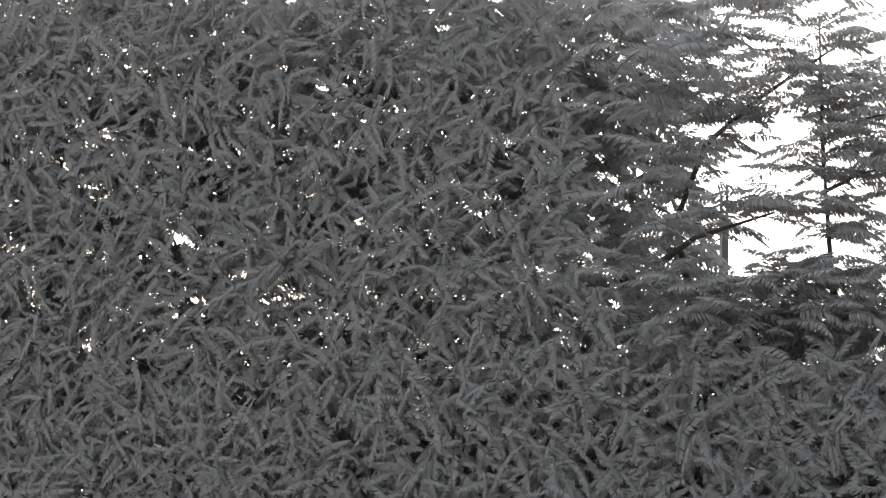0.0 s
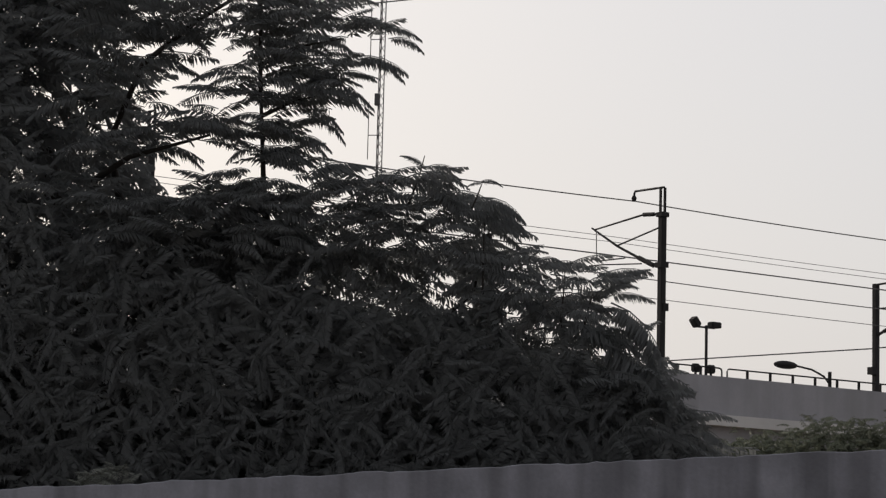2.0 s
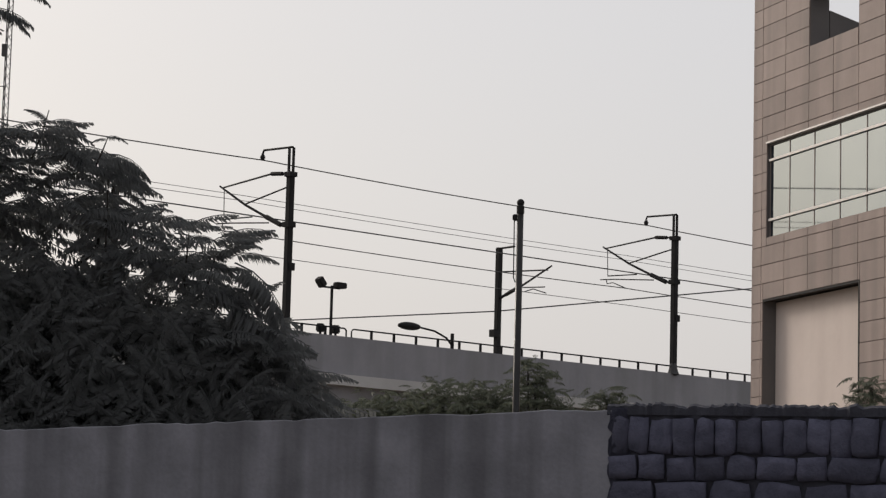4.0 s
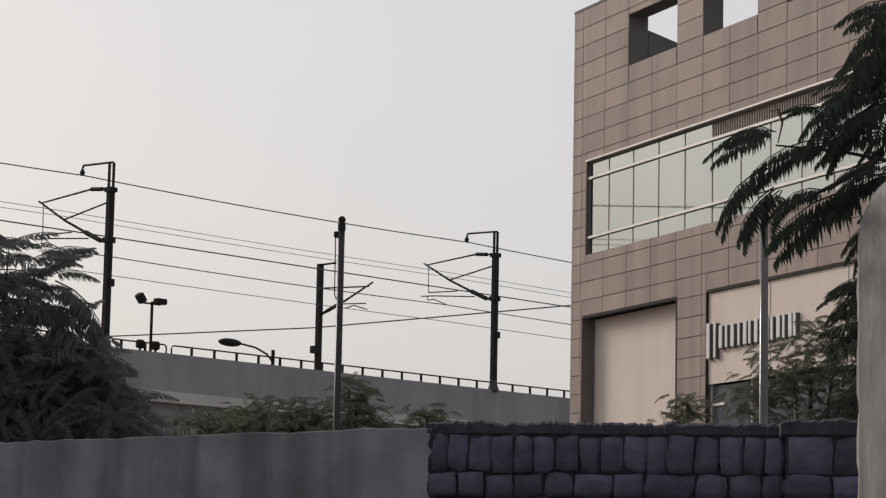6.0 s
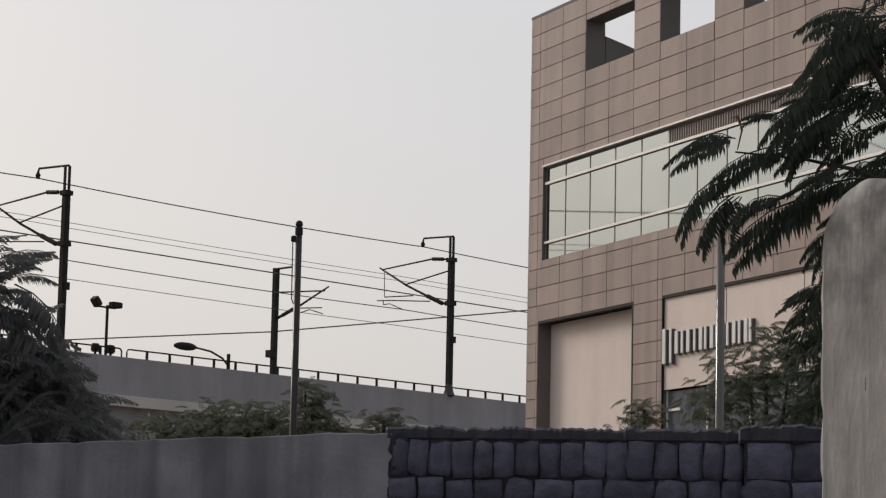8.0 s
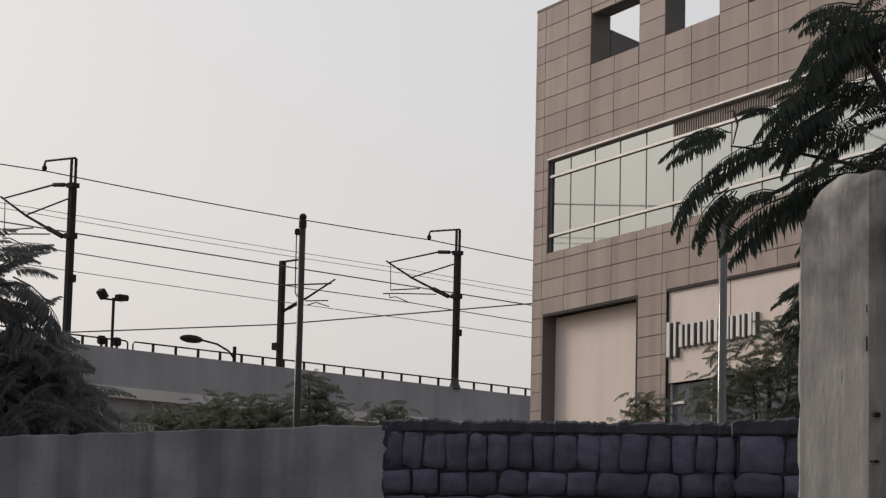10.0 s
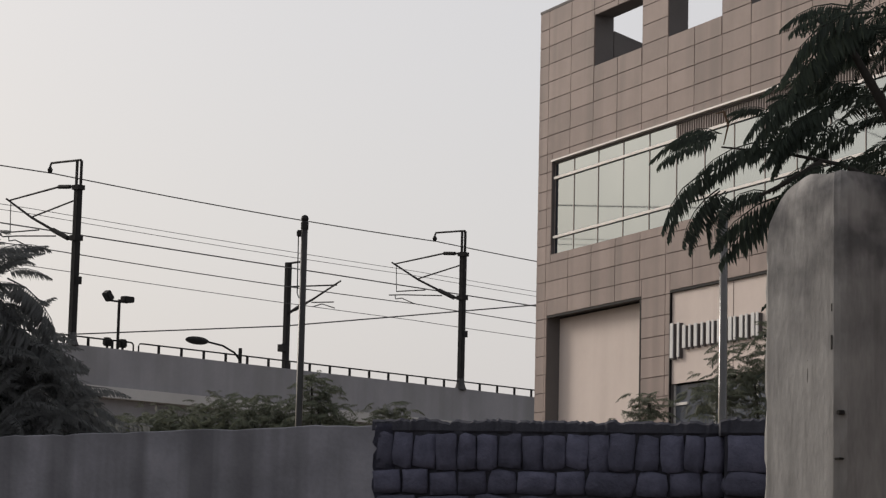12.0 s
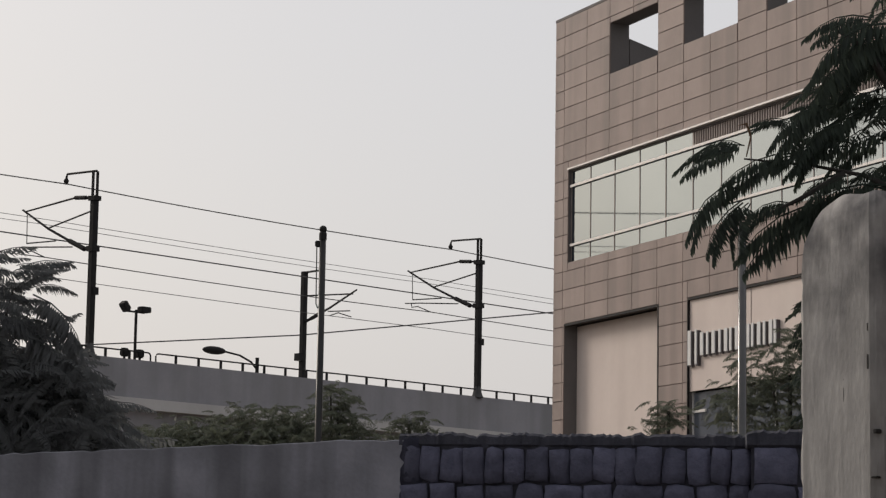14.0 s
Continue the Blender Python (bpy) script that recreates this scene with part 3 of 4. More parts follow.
def line(off, z, r, sag=0.0):
    pts = [VIA @ Vector((u, off, z)) for u in (-81.0, -54.0, -27.0, 0.0, 27.04, 54.0, 81.0, 108.0)]
    add_wire("overhead_wire", pts, r, "thin dark overhead wire strung along the railway masts", sag)


line(2.12, 21.0, 0.03, 0.15)
line(3.6, 19.45, 0.015, 0.05)
line(3.6, 19.2, 0.015, 0.08)
line(3.6, 18.55, 0.034, 0.0)
line(3.6, 17.64, 0.026, 0.1)
line(3.6, 16.72, 0.018, 0.05)
add_wire("power_cable", [(-60, 100, 24.2), (-28.77, 100, 26.43), (30, 100, 30.6)], 0.03, "thin dark power cable crossing the sky", 0.0)
add_wire("power_cable", [(-26, 150, 16.4), (-9.74, 150, 17.4), (22.3, 150, 20.83)], 0.04, "thin dark power cable rising behind the viaduct", 0.0)
post = thing("utility_pole", (22, 150, 0), "tall dark steel pole that holds the power cable", "pole")
part("shaft", tube([(0, 0, 0), (0, 0, 10), (0, 0, 21.0)], [0.2, 0.15, 0.1], 10), M_STEEL, post, smooth=True)
part("cross_arm", box((-0.6, -0.05, 20.72), (0.6, 0.05, 20.88)), M_STEEL, post)

post = thing("utility_pole", (30, 100, 0), "tall dark steel pole beyond the building holding a cable", "pole")
part("shaft", tube([(0, 0, 0), (0, 0, 15), (0, 0, 30.75)], [0.25, 0.19, 0.12], 10), M_STEEL, post, smooth=True)
part("cross_arm", box((-0.6, -0.05, 30.5), (0.6, 0.05, 30.66)), M_STEEL, post)

# double floodlight on the parapet
fl = thing("floodlight_post", VIA @ Matrix.Translation((2.9, 0.3, 0)), "dark post with two floodlights on the viaduct", "lamp")
part("post", tube([(0, 0, 11.0), (0, 0, 15.2)], 0.07, 8), M_STEEL, fl)
part("crossbar", tube([(-0.6, 0, 15.1), (0.5, 0, 15.1)], 0.05, 6), M_STEEL, fl)
h = part("floodlight", box((-0.3, -0.2, -0.14), (0.3, 0.2, 0.14), 0.04), M_STEEL, fl)
h.matrix_basis = pose(0.5, 0, 15.25, 0, 0, 0)
h = part("floodlight", box((-0.24, -0.2, -0.16), (0.24, 0.2, 0.16), 0.04), M_STEEL, fl)
h.matrix_basis = pose(-0.7, 0, 15.3, 0, 50, 0)
for u in (2.3, 3.25):
    sp = thing("signal_box", VIA @ Matrix.Translation((u, 0.35, 0)), "small dark signal box on the viaduct edge", "signal box", "signal boxes")
    part("box", box((-0.2, -0.15, 12.95), (0.2, 0.15, 13.35), 0.06), M_STEEL, sp)
    part("stem", tube([(0, 0, 11.0), (0, 0, 12.95)], 0.06, 6), M_STEEL, sp)
# cobra-head street lamp
sl = thing("street_lamp", VIA @ Matrix.Translation((10.88, 0.35, 0)), "dark curved-arm street lamp on the viaduct", "street lamp")
part("post", tube([(0, 0, 11.0), (0, 0, 13.6)], 0.09, 8), M_STEEL, sl)
part("arm", tube([(0, 0, 13.0), (-0.4, 0, 13.35), (-1.2, 0, 13.62), (-2.2, 0, 13.72)], 0.05, 6), M_STEEL, sl)
b = bmesh.new()
bmesh.ops.create_uvsphere(b, u_segments=16, v_segments=8, radius=1, matrix=pose(-2.9, 0, 13.72) @ Matrix.Diagonal((0.75, 0.26, 0.2, 1)))
part("lamp_head", b, M_STEEL, sl, smooth=True)

# ---- metro train, gone behind the building ----
train = thing("metro_train", VIA @ Matrix.Translation((42.5, 4.7, 0)), "grey steel metro train with dark windows on the viaduct", "train")


def car_shell(u0, u1, nose):
    b = bmesh.new()
    sec = [(-1.5, 12.0), (-1.6, 12.6), (-1.6, 14.4), (-1.35, 15.1), (-0.8, 15.4), (0.8, 15.4), (1.35, 15.1), (1.6, 14.4), (1.6, 12.6), (1.5, 12.0)]
    rings = []
    stations = ([(0.0, 0.36), (0.15, 0.62), (0.6, 0.8), (1.7, 0.92), (3.5, 1.0)] if nose else [(0.0, 1.0)]) + [(u1 - u0, 1.0)]
    for d, k in stations:
        rings.append([b.verts.new((u0 + d, y * (0.85 + 0.15 * k), 12.0 + (z - 12.0) * k)) for y, z in sec])
    for r0, r1 in zip(rings, rings[1:]):
        for k in range(len(sec)):
            b.faces.new((r0[k], r0[(k + 1) % len(sec)], r1[(k + 1) % len(sec)], r1[k]))
    b.faces.new(rings[0])
    b.faces.new(rings[-1])
    return b


for k in range(4):
    u0 = 22.4 * k
    car = part("car_body", car_shell(u0, u0 + 22.0, k == 0), M_TRAIN, train, smooth=True)
    for j in range(8):
        w0 = u0 + (3.2 if k == 0 else 1.2) + 2.4 * j
        if w0 + 1.4 < u0 + 21.8:
            part("car_window", box((w0, -1.63, 13.6), (w0 + 1.4, -1.605, 14.5), 0.004), M_TRAINGLASS, car)
    for j in range(2):
        part("bogie", box((u0 + 3 + 13 * j, -1.2, 11.0), (u0 + 6 + 13 * j, 1.2, 11.95), 0.1), M_STEEL, car)

# ---- street poles ----
def add_pole(x, y, top, r, ball, mat):
    p = thing("lamp_pole", (x, y, 0), "tall dark painted steel pole with a ball finial" if ball else "tall galvanised steel pole beside the building", "pole")
    part("shaft", tube([(0, 0, 0), (0, 0, 4), (0, 0, top)], [r * 1.25, r * 1.05, r * 0.95], 14), mat, p, smooth=True)
    part("base_plate", box((-0.22, -0.22, 0), (0.22, 0.22, 0.03)), mat, p)
    if ball:
        b = bmesh.new()
        bmesh.ops.create_uvsphere(b, u_segments=14, v_segments=8, radius=0.085, matrix=Matrix.Translation((0, 0, top + 0.06)))
        part("finial", b, M_STEEL, p, smooth=True)
        part("collar", tube([(0, 0, top - 0.18), (0, 0, top - 0.02)], 0.085, 12), M_STEEL, p)
        part("fixture", box((-0.17, -0.06, top - 0.34), (-0.05, 0.06, top - 0.2), 0.02), M_STEEL, p)
        part("conduit", tube([(-0.13, 0, top - 0.3), (-0.12, 0, top - 1.6), (-0.08, 0, top - 1.7)], 0.013, 5), M_STEEL, p)
    return p


add_pole(-3.04, 55.3, 9.76, 0.076, True, M_POLE)
add_pole(5.64, 50.0, 9.3, 0.085, False, M_GALV)

# ---- lattice antenna tower ----
tw = thing("antenna_tower", (-65.8, 247, 0), "slender grey lattice antenna tower far behind the trees", "tower")
b = bmesh.new()
for k in range(3):
    a = k * math.tau / 3
    add_tube(b, [(0.38 * math.cos(a), 0.38 * math.sin(a), 0), (0.3 * math.cos(a), 0.3 * math.sin(a), 72)], 0.06, 5)
part("leg_frame", b, M_WIRE, tw)
b = bmesh.new()
for j in range(72):
    for k in range(3):
        a, c = k * math.tau / 3, (k + 1) * math.tau / 3
        add_tube(b, [(0.36 * math.cos(a), 0.36 * math.sin(a), j), (0.36 * math.cos(c), 0.36 * math.sin(c), j + 1)], 0.03, 3)
tagged(part("bracing", b, M_WIRE, tw), kind="stuff")
for z, x in ((50.0, -1.2), (60.0, -1.2)):
    part("antenna", tube([(x, 0, z - 3), (x, 0, z + 3)], 0.05, 5), M_WIRE, tw)
    part("antenna_arm", tube([(x, 0, z - 0.5), (0, 0, z - 0.5)], 0.05, 5), M_WIRE, tw)
part("dish_box", box((-0.55, -0.3, 52.6), (-0.1, 0.3, 53.8)), M_WIRE, tw)


# ---- foliage ----
def frond(length, pairs, pin, arch, seed, comb=False, wide=0.024):
    """A feathered leaf: an arched midrib along x and hanging leaflets on both sides. Returns vertices and faces."""
    r = random.Random(seed)
    vs, fs = [], []

    def rib(f):
        return Vector((length * (f - 0.12 * arch * f * f), 0, length * (0.22 * arch * f - 0.62 * arch * f * f)))

    prev = None
    n = 4
    for i in range(n + 1):
        p = rib(i / n)
        w = length * 0.014 * (1 - 0.7 * i / n)
        cur = len(vs)
        vs += [p + Vector((0, w, 0)), p + Vector((0, -w, 0)), p + Vector((0, 0, w * 1.5))]
        if prev is not None:
            for a, c in ((0, 1), (1, 2), (2, 0)):
                fs.append((prev + a, prev + c, cur + c, cur + a))
        prev = cur
    for i in range(pairs):
        f = 0.1 + 0.9 * i / (pairs - 1)
        p = rib(f)
        size = pin * length * (math.sin(math.pi * (0.18 + 0.74 * f)) ** 0.7) * r.uniform(0.85, 1.1)
        for sd in (1, -1):
            if r.random() < 0.04:
                continue
            d = Vector((r.uniform(0.25, 0.55), sd * r.uniform(0.6, 0.95), -r.uniform(0.35, 0.95))).normalized()
            if comb:
                d = Vector((r.uniform(0.1, 0.4), sd * r.uniform(0.25, 0.7), -r.uniform(0.7, 1.1))).normalized()
            e = Vector((1, 0, 0.1 * sd))
            e = (e - d * e.dot(d)).normalized()
            w = length * wide * r.uniform(0.8, 1.25)
            k = len(vs)
            vs += [p, p + d * size * 0.45 + e * w, p + d * size + Vector((0, 0, -0.06 * size)), p + d * size * 0.45 - e * w]
            fs.append((k, k + 1, k + 2, k + 3))
    return vs, fs


FRONDS = [frond(1.0, 17, 0.3, a, k) for k, a in enumerate((0.35, 0.6, 0.9, 1.2, 0.75, 0.5))]
COMB_ARCH = (0.7, 0.95, 1.2, 0.85)
FRONDS += [frond(1.0, 28, 0.26, a, 20 + k, True, 0.017) for k, a in enumerate(COMB_ARCH)]
FRONDS += [frond(1.0, 12, 0.32, a, 40 + k, False, 0.045) for k, a in enumerate((0.35, 0.6, 0.9, 1.2, 0.75, 0.5))]
FRONDS += [frond(1.0, 18, 0.25, a, 60 + k, False, 0.022) for k, a in enumerate((0.25, 0.5, 0.7, 0.4))]
FROND_NP = [(np.array([tuple(v) for v in vs]), np.array(fs)) for vs, fs in FRONDS]


def crown_mesh(name, places, mat, parent, label=""):
    """Joins many fronds, given as (matrix, variant), into one part."""
    V, F, off = [], [], 0
    for m, k in places:
        v, f = FROND_NP[k]
        mm = np.array(m)
        V.append(v @ mm[:3, :3].T + mm[:3, 3])
        F.append(f + off)
        off += len(v)
    V, F = np.concatenate(V), np.concatenate(F)
    me = bpy.data.meshes.new(name)
    me.vertices.add(len(V))
    me.vertices.foreach_set("co", V.astype(np.float32).ravel())
    me.loops.add(F.size)
    me.loops.foreach_set("vertex_index", F.astype(np.int32).ravel())
    me.polygons.add(len(F))
    me.polygons.foreach_set("loop_start", np.arange(0, F.size, 4, dtype=np.int32))
    me.materials.append(mat)
    me.update(calc_edges=True)
    me.validate()
    ob = new(name, me)
    ob.parent = parent
    return tagged(ob, label, kind="stuff")


def frond_pieces(places, mat, parent):
    meshes = {}
    for m, k in places:
        if k not in meshes:
            me = bpy.data.meshes.new("frond")
            me.from_pydata([tuple(v) for v in FRONDS[k][0]], [], FRONDS[k][1])
            me.materials.append(mat)
            meshes[k] = me
        ob = new("frond", meshes[k])
        ob.parent = parent
        ob.matrix_basis = m


def aim(p, heading, pitch, size, roll=0.0):
    """A frond at p that points along a plan heading (degrees from +x) and up by pitch."""
    return Matrix.Translation(p) @ Euler((0, 0, radians(heading))).to_matrix().to_4x4() @ Euler((radians(roll), radians(-pitch), 0)).to_matrix().to_4x4() @ Matrix.Diagonal((size, size, size, 1))


def arched(r, rows, y, spread=0.2):
    """Comb fronds from base to tip, given as x, z, x, z in the plane y; long ones are doubled."""
    out = []
    for bx, bz, tx, tz in rows:
        chord = math.hypot(tx - bx, tz - bz)
        for n in range(2 if chord > 0.3 else 1):
            k = r.randrange(4)
            ax, az = 1 - 0.12 * COMB_ARCH[k], 0.4 * COMB_ARCH[k]
            pitch = math.degrees(math.atan2(tz - bz, abs(tx - bx)) + math.atan2(az, ax))
            out.append((aim((bx, y + r.uniform(-spread, spread), bz - 0.03 * n), (0 if tx > bx else 180) + r.uniform(-14, 14) * n, pitch - 6 * n, chord / math.hypot(ax, az), r.uniform(-8, 8)), 6 + k))
    return out


def tiers(r, rows, y0, y1, step, size):
    """Fronds along flat tiers of foliage: rows of x from, z from, x to, z to, thickness."""
    out = []
    for xa, za, xb, zb, th in rows:
        n = int(abs(xb - xa) / step) + 1
        for i in range(n):
            f = (i + r.random()) / n
            x, z = xa + (xb - xa) * f, za + (zb - za) * f
            sparse = (x < -7.7 and z > 5.05) or (x > -4.4 and z > 4.05)
            for _ in range(2 if sparse and x < -7 else 1 if sparse else 2 + (r.random() < 0.4)):
                out_dir = 0 if r.random() < 0.72 else 180
                out.append((aim((x + r.uniform(-0.1, 0.1), r.uniform(y0, y1), z + r.uniform(-th, th)), out_dir + r.uniform(-40, 40), r.uniform(-5, 32), size * r.uniform(0.6, 1.2), r.uniform(-20, 20)), r.choice((6, 7, 8, 9, 16, 17, 18, 19, 2))))
    return out


# the large feathery tree behind the boundary wall
rt = random.Random(11)
tree = thing("tree", (-9.6, 24.0, 0), "large dark feathery-leaved tree behind the boundary wall", "tree")
INV = Matrix.Translation((9.6, -24.0, 0))


def local(pts):
    return [INV @ Vector(p) for p in pts]


part("trunk", tube(local([(-9.6, 24, 0), (-9.55, 23.9, 1.6), (-9.4, 24.1, 3.0), (-9.2, 24.2, 4.4)]), [0.3, 0.24, 0.2, 0.15], 12), M_BARK, tree, smooth=True)
for pts, rr in (
    ([(-9.2, 24.2, 4.4), (-9.0, 24.0, 5.4), (-8.8, 23.0, 6.0), (-8.3, 22.5, 6.65), (-7.78, 22.5, 7.05), (-7.0, 22.5, 7.5)], [0.12, 0.05, 0.03, 0.028, 0.024, 0.01]),
    ([(-9.4, 23.9, 3.0), (-8.4, 24.6, 3.6), (-7.3, 24.0, 4.5), (-7.14, 22.8, 5.3), (-7.16, 22.6, 6.5), (-7.2, 22.6, 7.8)], [0.16, 0.12, 0.07, 0.036, 0.022, 0.01]),
    ([(-8.4, 24.6, 3.6), (-6.4, 24.4, 4.0), (-5.2, 23.2, 4.5), (-4.9, 22.6, 5.1)], [0.07, 0.03, 0.018, 0.01]),
    ([(-9.4, 23.9, 3.0), (-6.5, 24.8, 3.2), (-4.6, 24.2, 3.5), (-3.9, 23.0, 4.2)], [0.12, 0.08, 0.04, 0.015]),
    ([(-9.2, 23.6, 4.4), (-10.5, 25.4, 6.5), (-11.8, 25.6, 8.4), (-12.4, 25.4, 9.6)], [0.15, 0.11, 0.07, 0.02]),
    ([(-9.5, 23.8, 2.4), (-11.5, 25.4, 4.4), (-13.5, 25.6, 6.0), (-15.5, 25.4, 7.2)], [0.16, 0.11, 0.07, 0.02]),
    ([(-8.9, 22.9, 5.6), (-8.4, 22.5, 5.75), (-7.6, 22.5, 5.95)], [0.04, 0.025, 0.012]),
    ([(-7.15, 22.5, 6.1), (-6.8, 22.5, 6.25), (-6.45, 22.5, 6.33)], [0.025, 0.015, 0.006]),
    ([(-7.15, 22.5, 6.6), (-6.75, 22.5, 6.78), (-6.35, 22.5, 6.84)], [0.022, 0.014, 0.006]),
):
    part("limb", tube(local(pts), rr, 8), M_BARK, tree, smooth=True)

tops_x = [-21.0, -9.75, -9.55, -9.45, -9.15, -8.95, -7.75, -6.4, -5.27, -4.13, -3.4, -3.0, -2.7]
tops_z = [10.2, 9.4, 8.2, 6.6, 5.6, 4.85, 4.7, 4.5, 4.25, 3.8, 3.5, 3.0, 2.75]
fill = []
while len(fill) < 13500:
    x = rt.uniform(-20.5, -3.2)
    top = float(np.interp(x, tops_x, tops_z))
    z = rt.uniform(1.8, 10.2)
    if z > top - 0.1:
        continue
    # the crown thins out in clumps above the wall
    if z > 4.6 and noise.noise((x * 2.3, z * 2.5, 5.0)) > 0.26 and rt.random() < 0.85:
        continue
    y = rt.uniform(22.5, 26.2)
    fill.append((INV @ aim((x, y, z), rt.uniform(-90, 90) - 20 if rt.random() < 0.7 else rt.uniform(0, 360), rt.uniform(-30, 25), rt.uniform(0.42, 0.68), rt.uniform(-30, 30)), 10 + rt.randrange(6)))
for _ in range(2600):
    x = rt.uniform(-18.0, -3.55)
    fill.append((INV @ aim((x, rt.uniform(22.5, 25.5), rt.uniform(1.9, 3.5) - max(0, x + 4.2) * 0.6), rt.uniform(0, 360), rt.uniform(-30, 25), rt.uniform(0.45, 0.7), rt.uniform(-30, 30)), 10 + rt.randrange(6)))
# an open layer between the dense crown and its outline
edge_x = [-9.0, -6.0, -5.0, -4.5, -3.9, -3.55, -3.25, -2.95]
edge_z = [5.0, 5.15, 4.85, 4.5, 4.1, 3.85, 3.5, 3.0]
for _ in range(1500):
    x = rt.uniform(-9.0, -3.0)
    lo, hi = float(np.interp(x, tops_x, tops_z)) - 0.25, float(np.interp(x, edge_x, edge_z))
    f = rt.random() ** 1.25
    z = lo + (hi - lo) * f
    if noise.noise((x * 2.2, z * 4.0, 9.0)) > 0.04:
        continue
    fill.append((INV @ aim((x, rt.uniform(22.2, 24.6), z), rt.choice((0, 0, 180)) + rt.uniform(-60, 60), rt.uniform(-35, 15), rt.uniform(0.35, 0.55), rt.uniform(-30, 30)), rt.choice((10, 11, 12, 13, 16, 17, 18))))
# fine-leaved outer layer, its leaflets hanging in upright curtains
DROOP = Matrix.Diagonal((1, 0.2, 1, 1))
outer = 0
while outer < 16000:
    x, z = rt.uniform(-20.5, -3.2), rt.uniform(1.9, 10.0)
    if z > float(np.interp(x, tops_x, tops_z)) - 0.05 or (z > 4.6 and noise.noise((x * 2.3, z * 2.5, 5.0)) > 0.26):
        continue
    outer += 1
    m = aim((0, 0, 0), rt.choice((0, 180)) + rt.uniform(-60, 60), rt.uniform(-75, 70), rt.uniform(0.24, 0.48), rt.uniform(-30, 30))
    fill.append((INV @ Matrix.Translation((x, rt.uniform(21.95, 22.3), z)) @ DROOP @ m, 16 + rt.randrange(4)))
crown_mesh("crown", fill, M_LEAF, tree)
lace = tiers(rt, [
    (-9.2, 8.05, -6.9, 8.0, 0.06), (-9.2, 7.6, -6.6, 7.6, 0.12), (-9.2, 7.25, -6.4, 7.2, 0.12),
    (-8.9, 6.95, -7.2, 7.0, 0.08), (-7.4, 6.9, -6.15, 6.9, 0.1), (-7.5, 6.62, -6.3, 6.58, 0.1), (-8.9, 6.5, -7.9, 6.75, 0.05),
    (-8.9, 6.25, -8.3, 6.35, 0.06), (-9.0, 5.3, -7.3, 5.2, 0.06), (-8.7, 4.95, -6.8, 5.0, 0.06), (-7.6, 6.32, -6.4, 6.3, 0.12), (-7.9, 6.02, -6.75, 5.98, 0.08), (-9.0, 5.75, -7.6, 5.98, 0.07),
    (-7.2, 5.78, -6.75, 5.68, 0.07), (-9.0, 5.5, -8.5, 5.4, 0.08), (-8.7, 5.15, -7.4, 5.4, 0.07),
    (-7.6, 5.38, -5.4, 5.45, 0.1), (-7.9, 5.12, -5.1, 5.15, 0.12), (-8.3, 4.85, -4.9, 4.85, 0.12), (-5.4, 5.3, -5.0, 5.1, 0.1),
    (-5.2, 4.75, -4.6, 4.55, 0.1), (-4.9, 4.4, -4.0, 4.25, 0.1), (-4.3, 4.1, -3.75, 4.0, 0.1), (-4.7, 4.72, -3.8, 4.55, 0.05), (-4.4, 4.5, -3.75, 4.4, 0.06), (-4.2, 4.3, -3.7, 4.2, 0.06), (-4.2, 3.8, -3.5, 3.6, 0.1), (-4.0, 3.5, -3.35, 3.4, 0.1),
], 22.0, 22.9, 0.085, 0.5)
lace = [(INV @ m, k) for m, k in lace]
rt.shuffle(lace)
# arching fronds along the crest, and thin shoots that stand out of it
crest = arched(rt, [
    (-6.53, 5.5, -6.05, 5.56), (-5.99, 5.5, -5.63, 5.46), (-5.45, 5.54, -5.2, 5.41), (-5.45, 5.44, -5.03, 5.13), (-4.91, 5.26, -4.5, 5.04),
    (-4.9, 5.07, -4.54, 4.87), (-4.89, 4.86, -4.73, 4.73), (-4.88, 4.63, -4.47, 4.47), (-4.55, 4.57, -4.27, 4.44), (-4.11, 4.29, -3.83, 4.27),
    (-4.16, 4.14, -3.44, 3.85), (-3.71, 4.3, -3.23, 3.75), (-3.8, 3.95, -3.12, 3.36), (-4.97, 5.2, -4.52, 5.05), (-5.6, 5.45, -5.18, 5.4),
], 22.3)
crest += arched(rt, [
    (-6.16, 6.63, -5.67, 6.46), (-5.88, 6.84, -5.5, 6.73), (-6.45, 6.34, -5.99, 6.14), (-6.64, 6.12, -6.25, 5.91), (-6.72, 5.89, -6.36, 5.74), (-6.96, 5.7, -6.57, 5.62),
    (-5.49, 5.58, -5.72, 5.71), (-5.47, 5.58, -5.15, 5.54), (-4.93, 5.42, -5.07, 5.39), (-4.91, 5.41, -4.71, 5.36), (-4.15, 4.53, -3.87, 4.49), (-3.91, 4.35, -3.54, 4.53),
], 22.3)
lace = [(INV @ m, k) for m, k in crest] + lace
for pts in ([(-5.62, 5.2), (-5.52, 5.48), (-5.47, 5.68)], [(-5.05, 5.1), (-4.97, 5.3), (-4.92, 5.44)], [(-4.18, 4.1), (-4.16, 4.4), (-4.15, 4.6)], [(-3.98, 4.05), (-3.93, 4.28), (-3.9, 4.38)], [(-4.9, 4.4), (-4.9, 4.8), (-4.9, 5.15)]):
    part("shoot", tube(local([(x, 22.3, z) for x, z in pts]), [0.012, 0.008, 0.004], 6), M_BARK, tree)
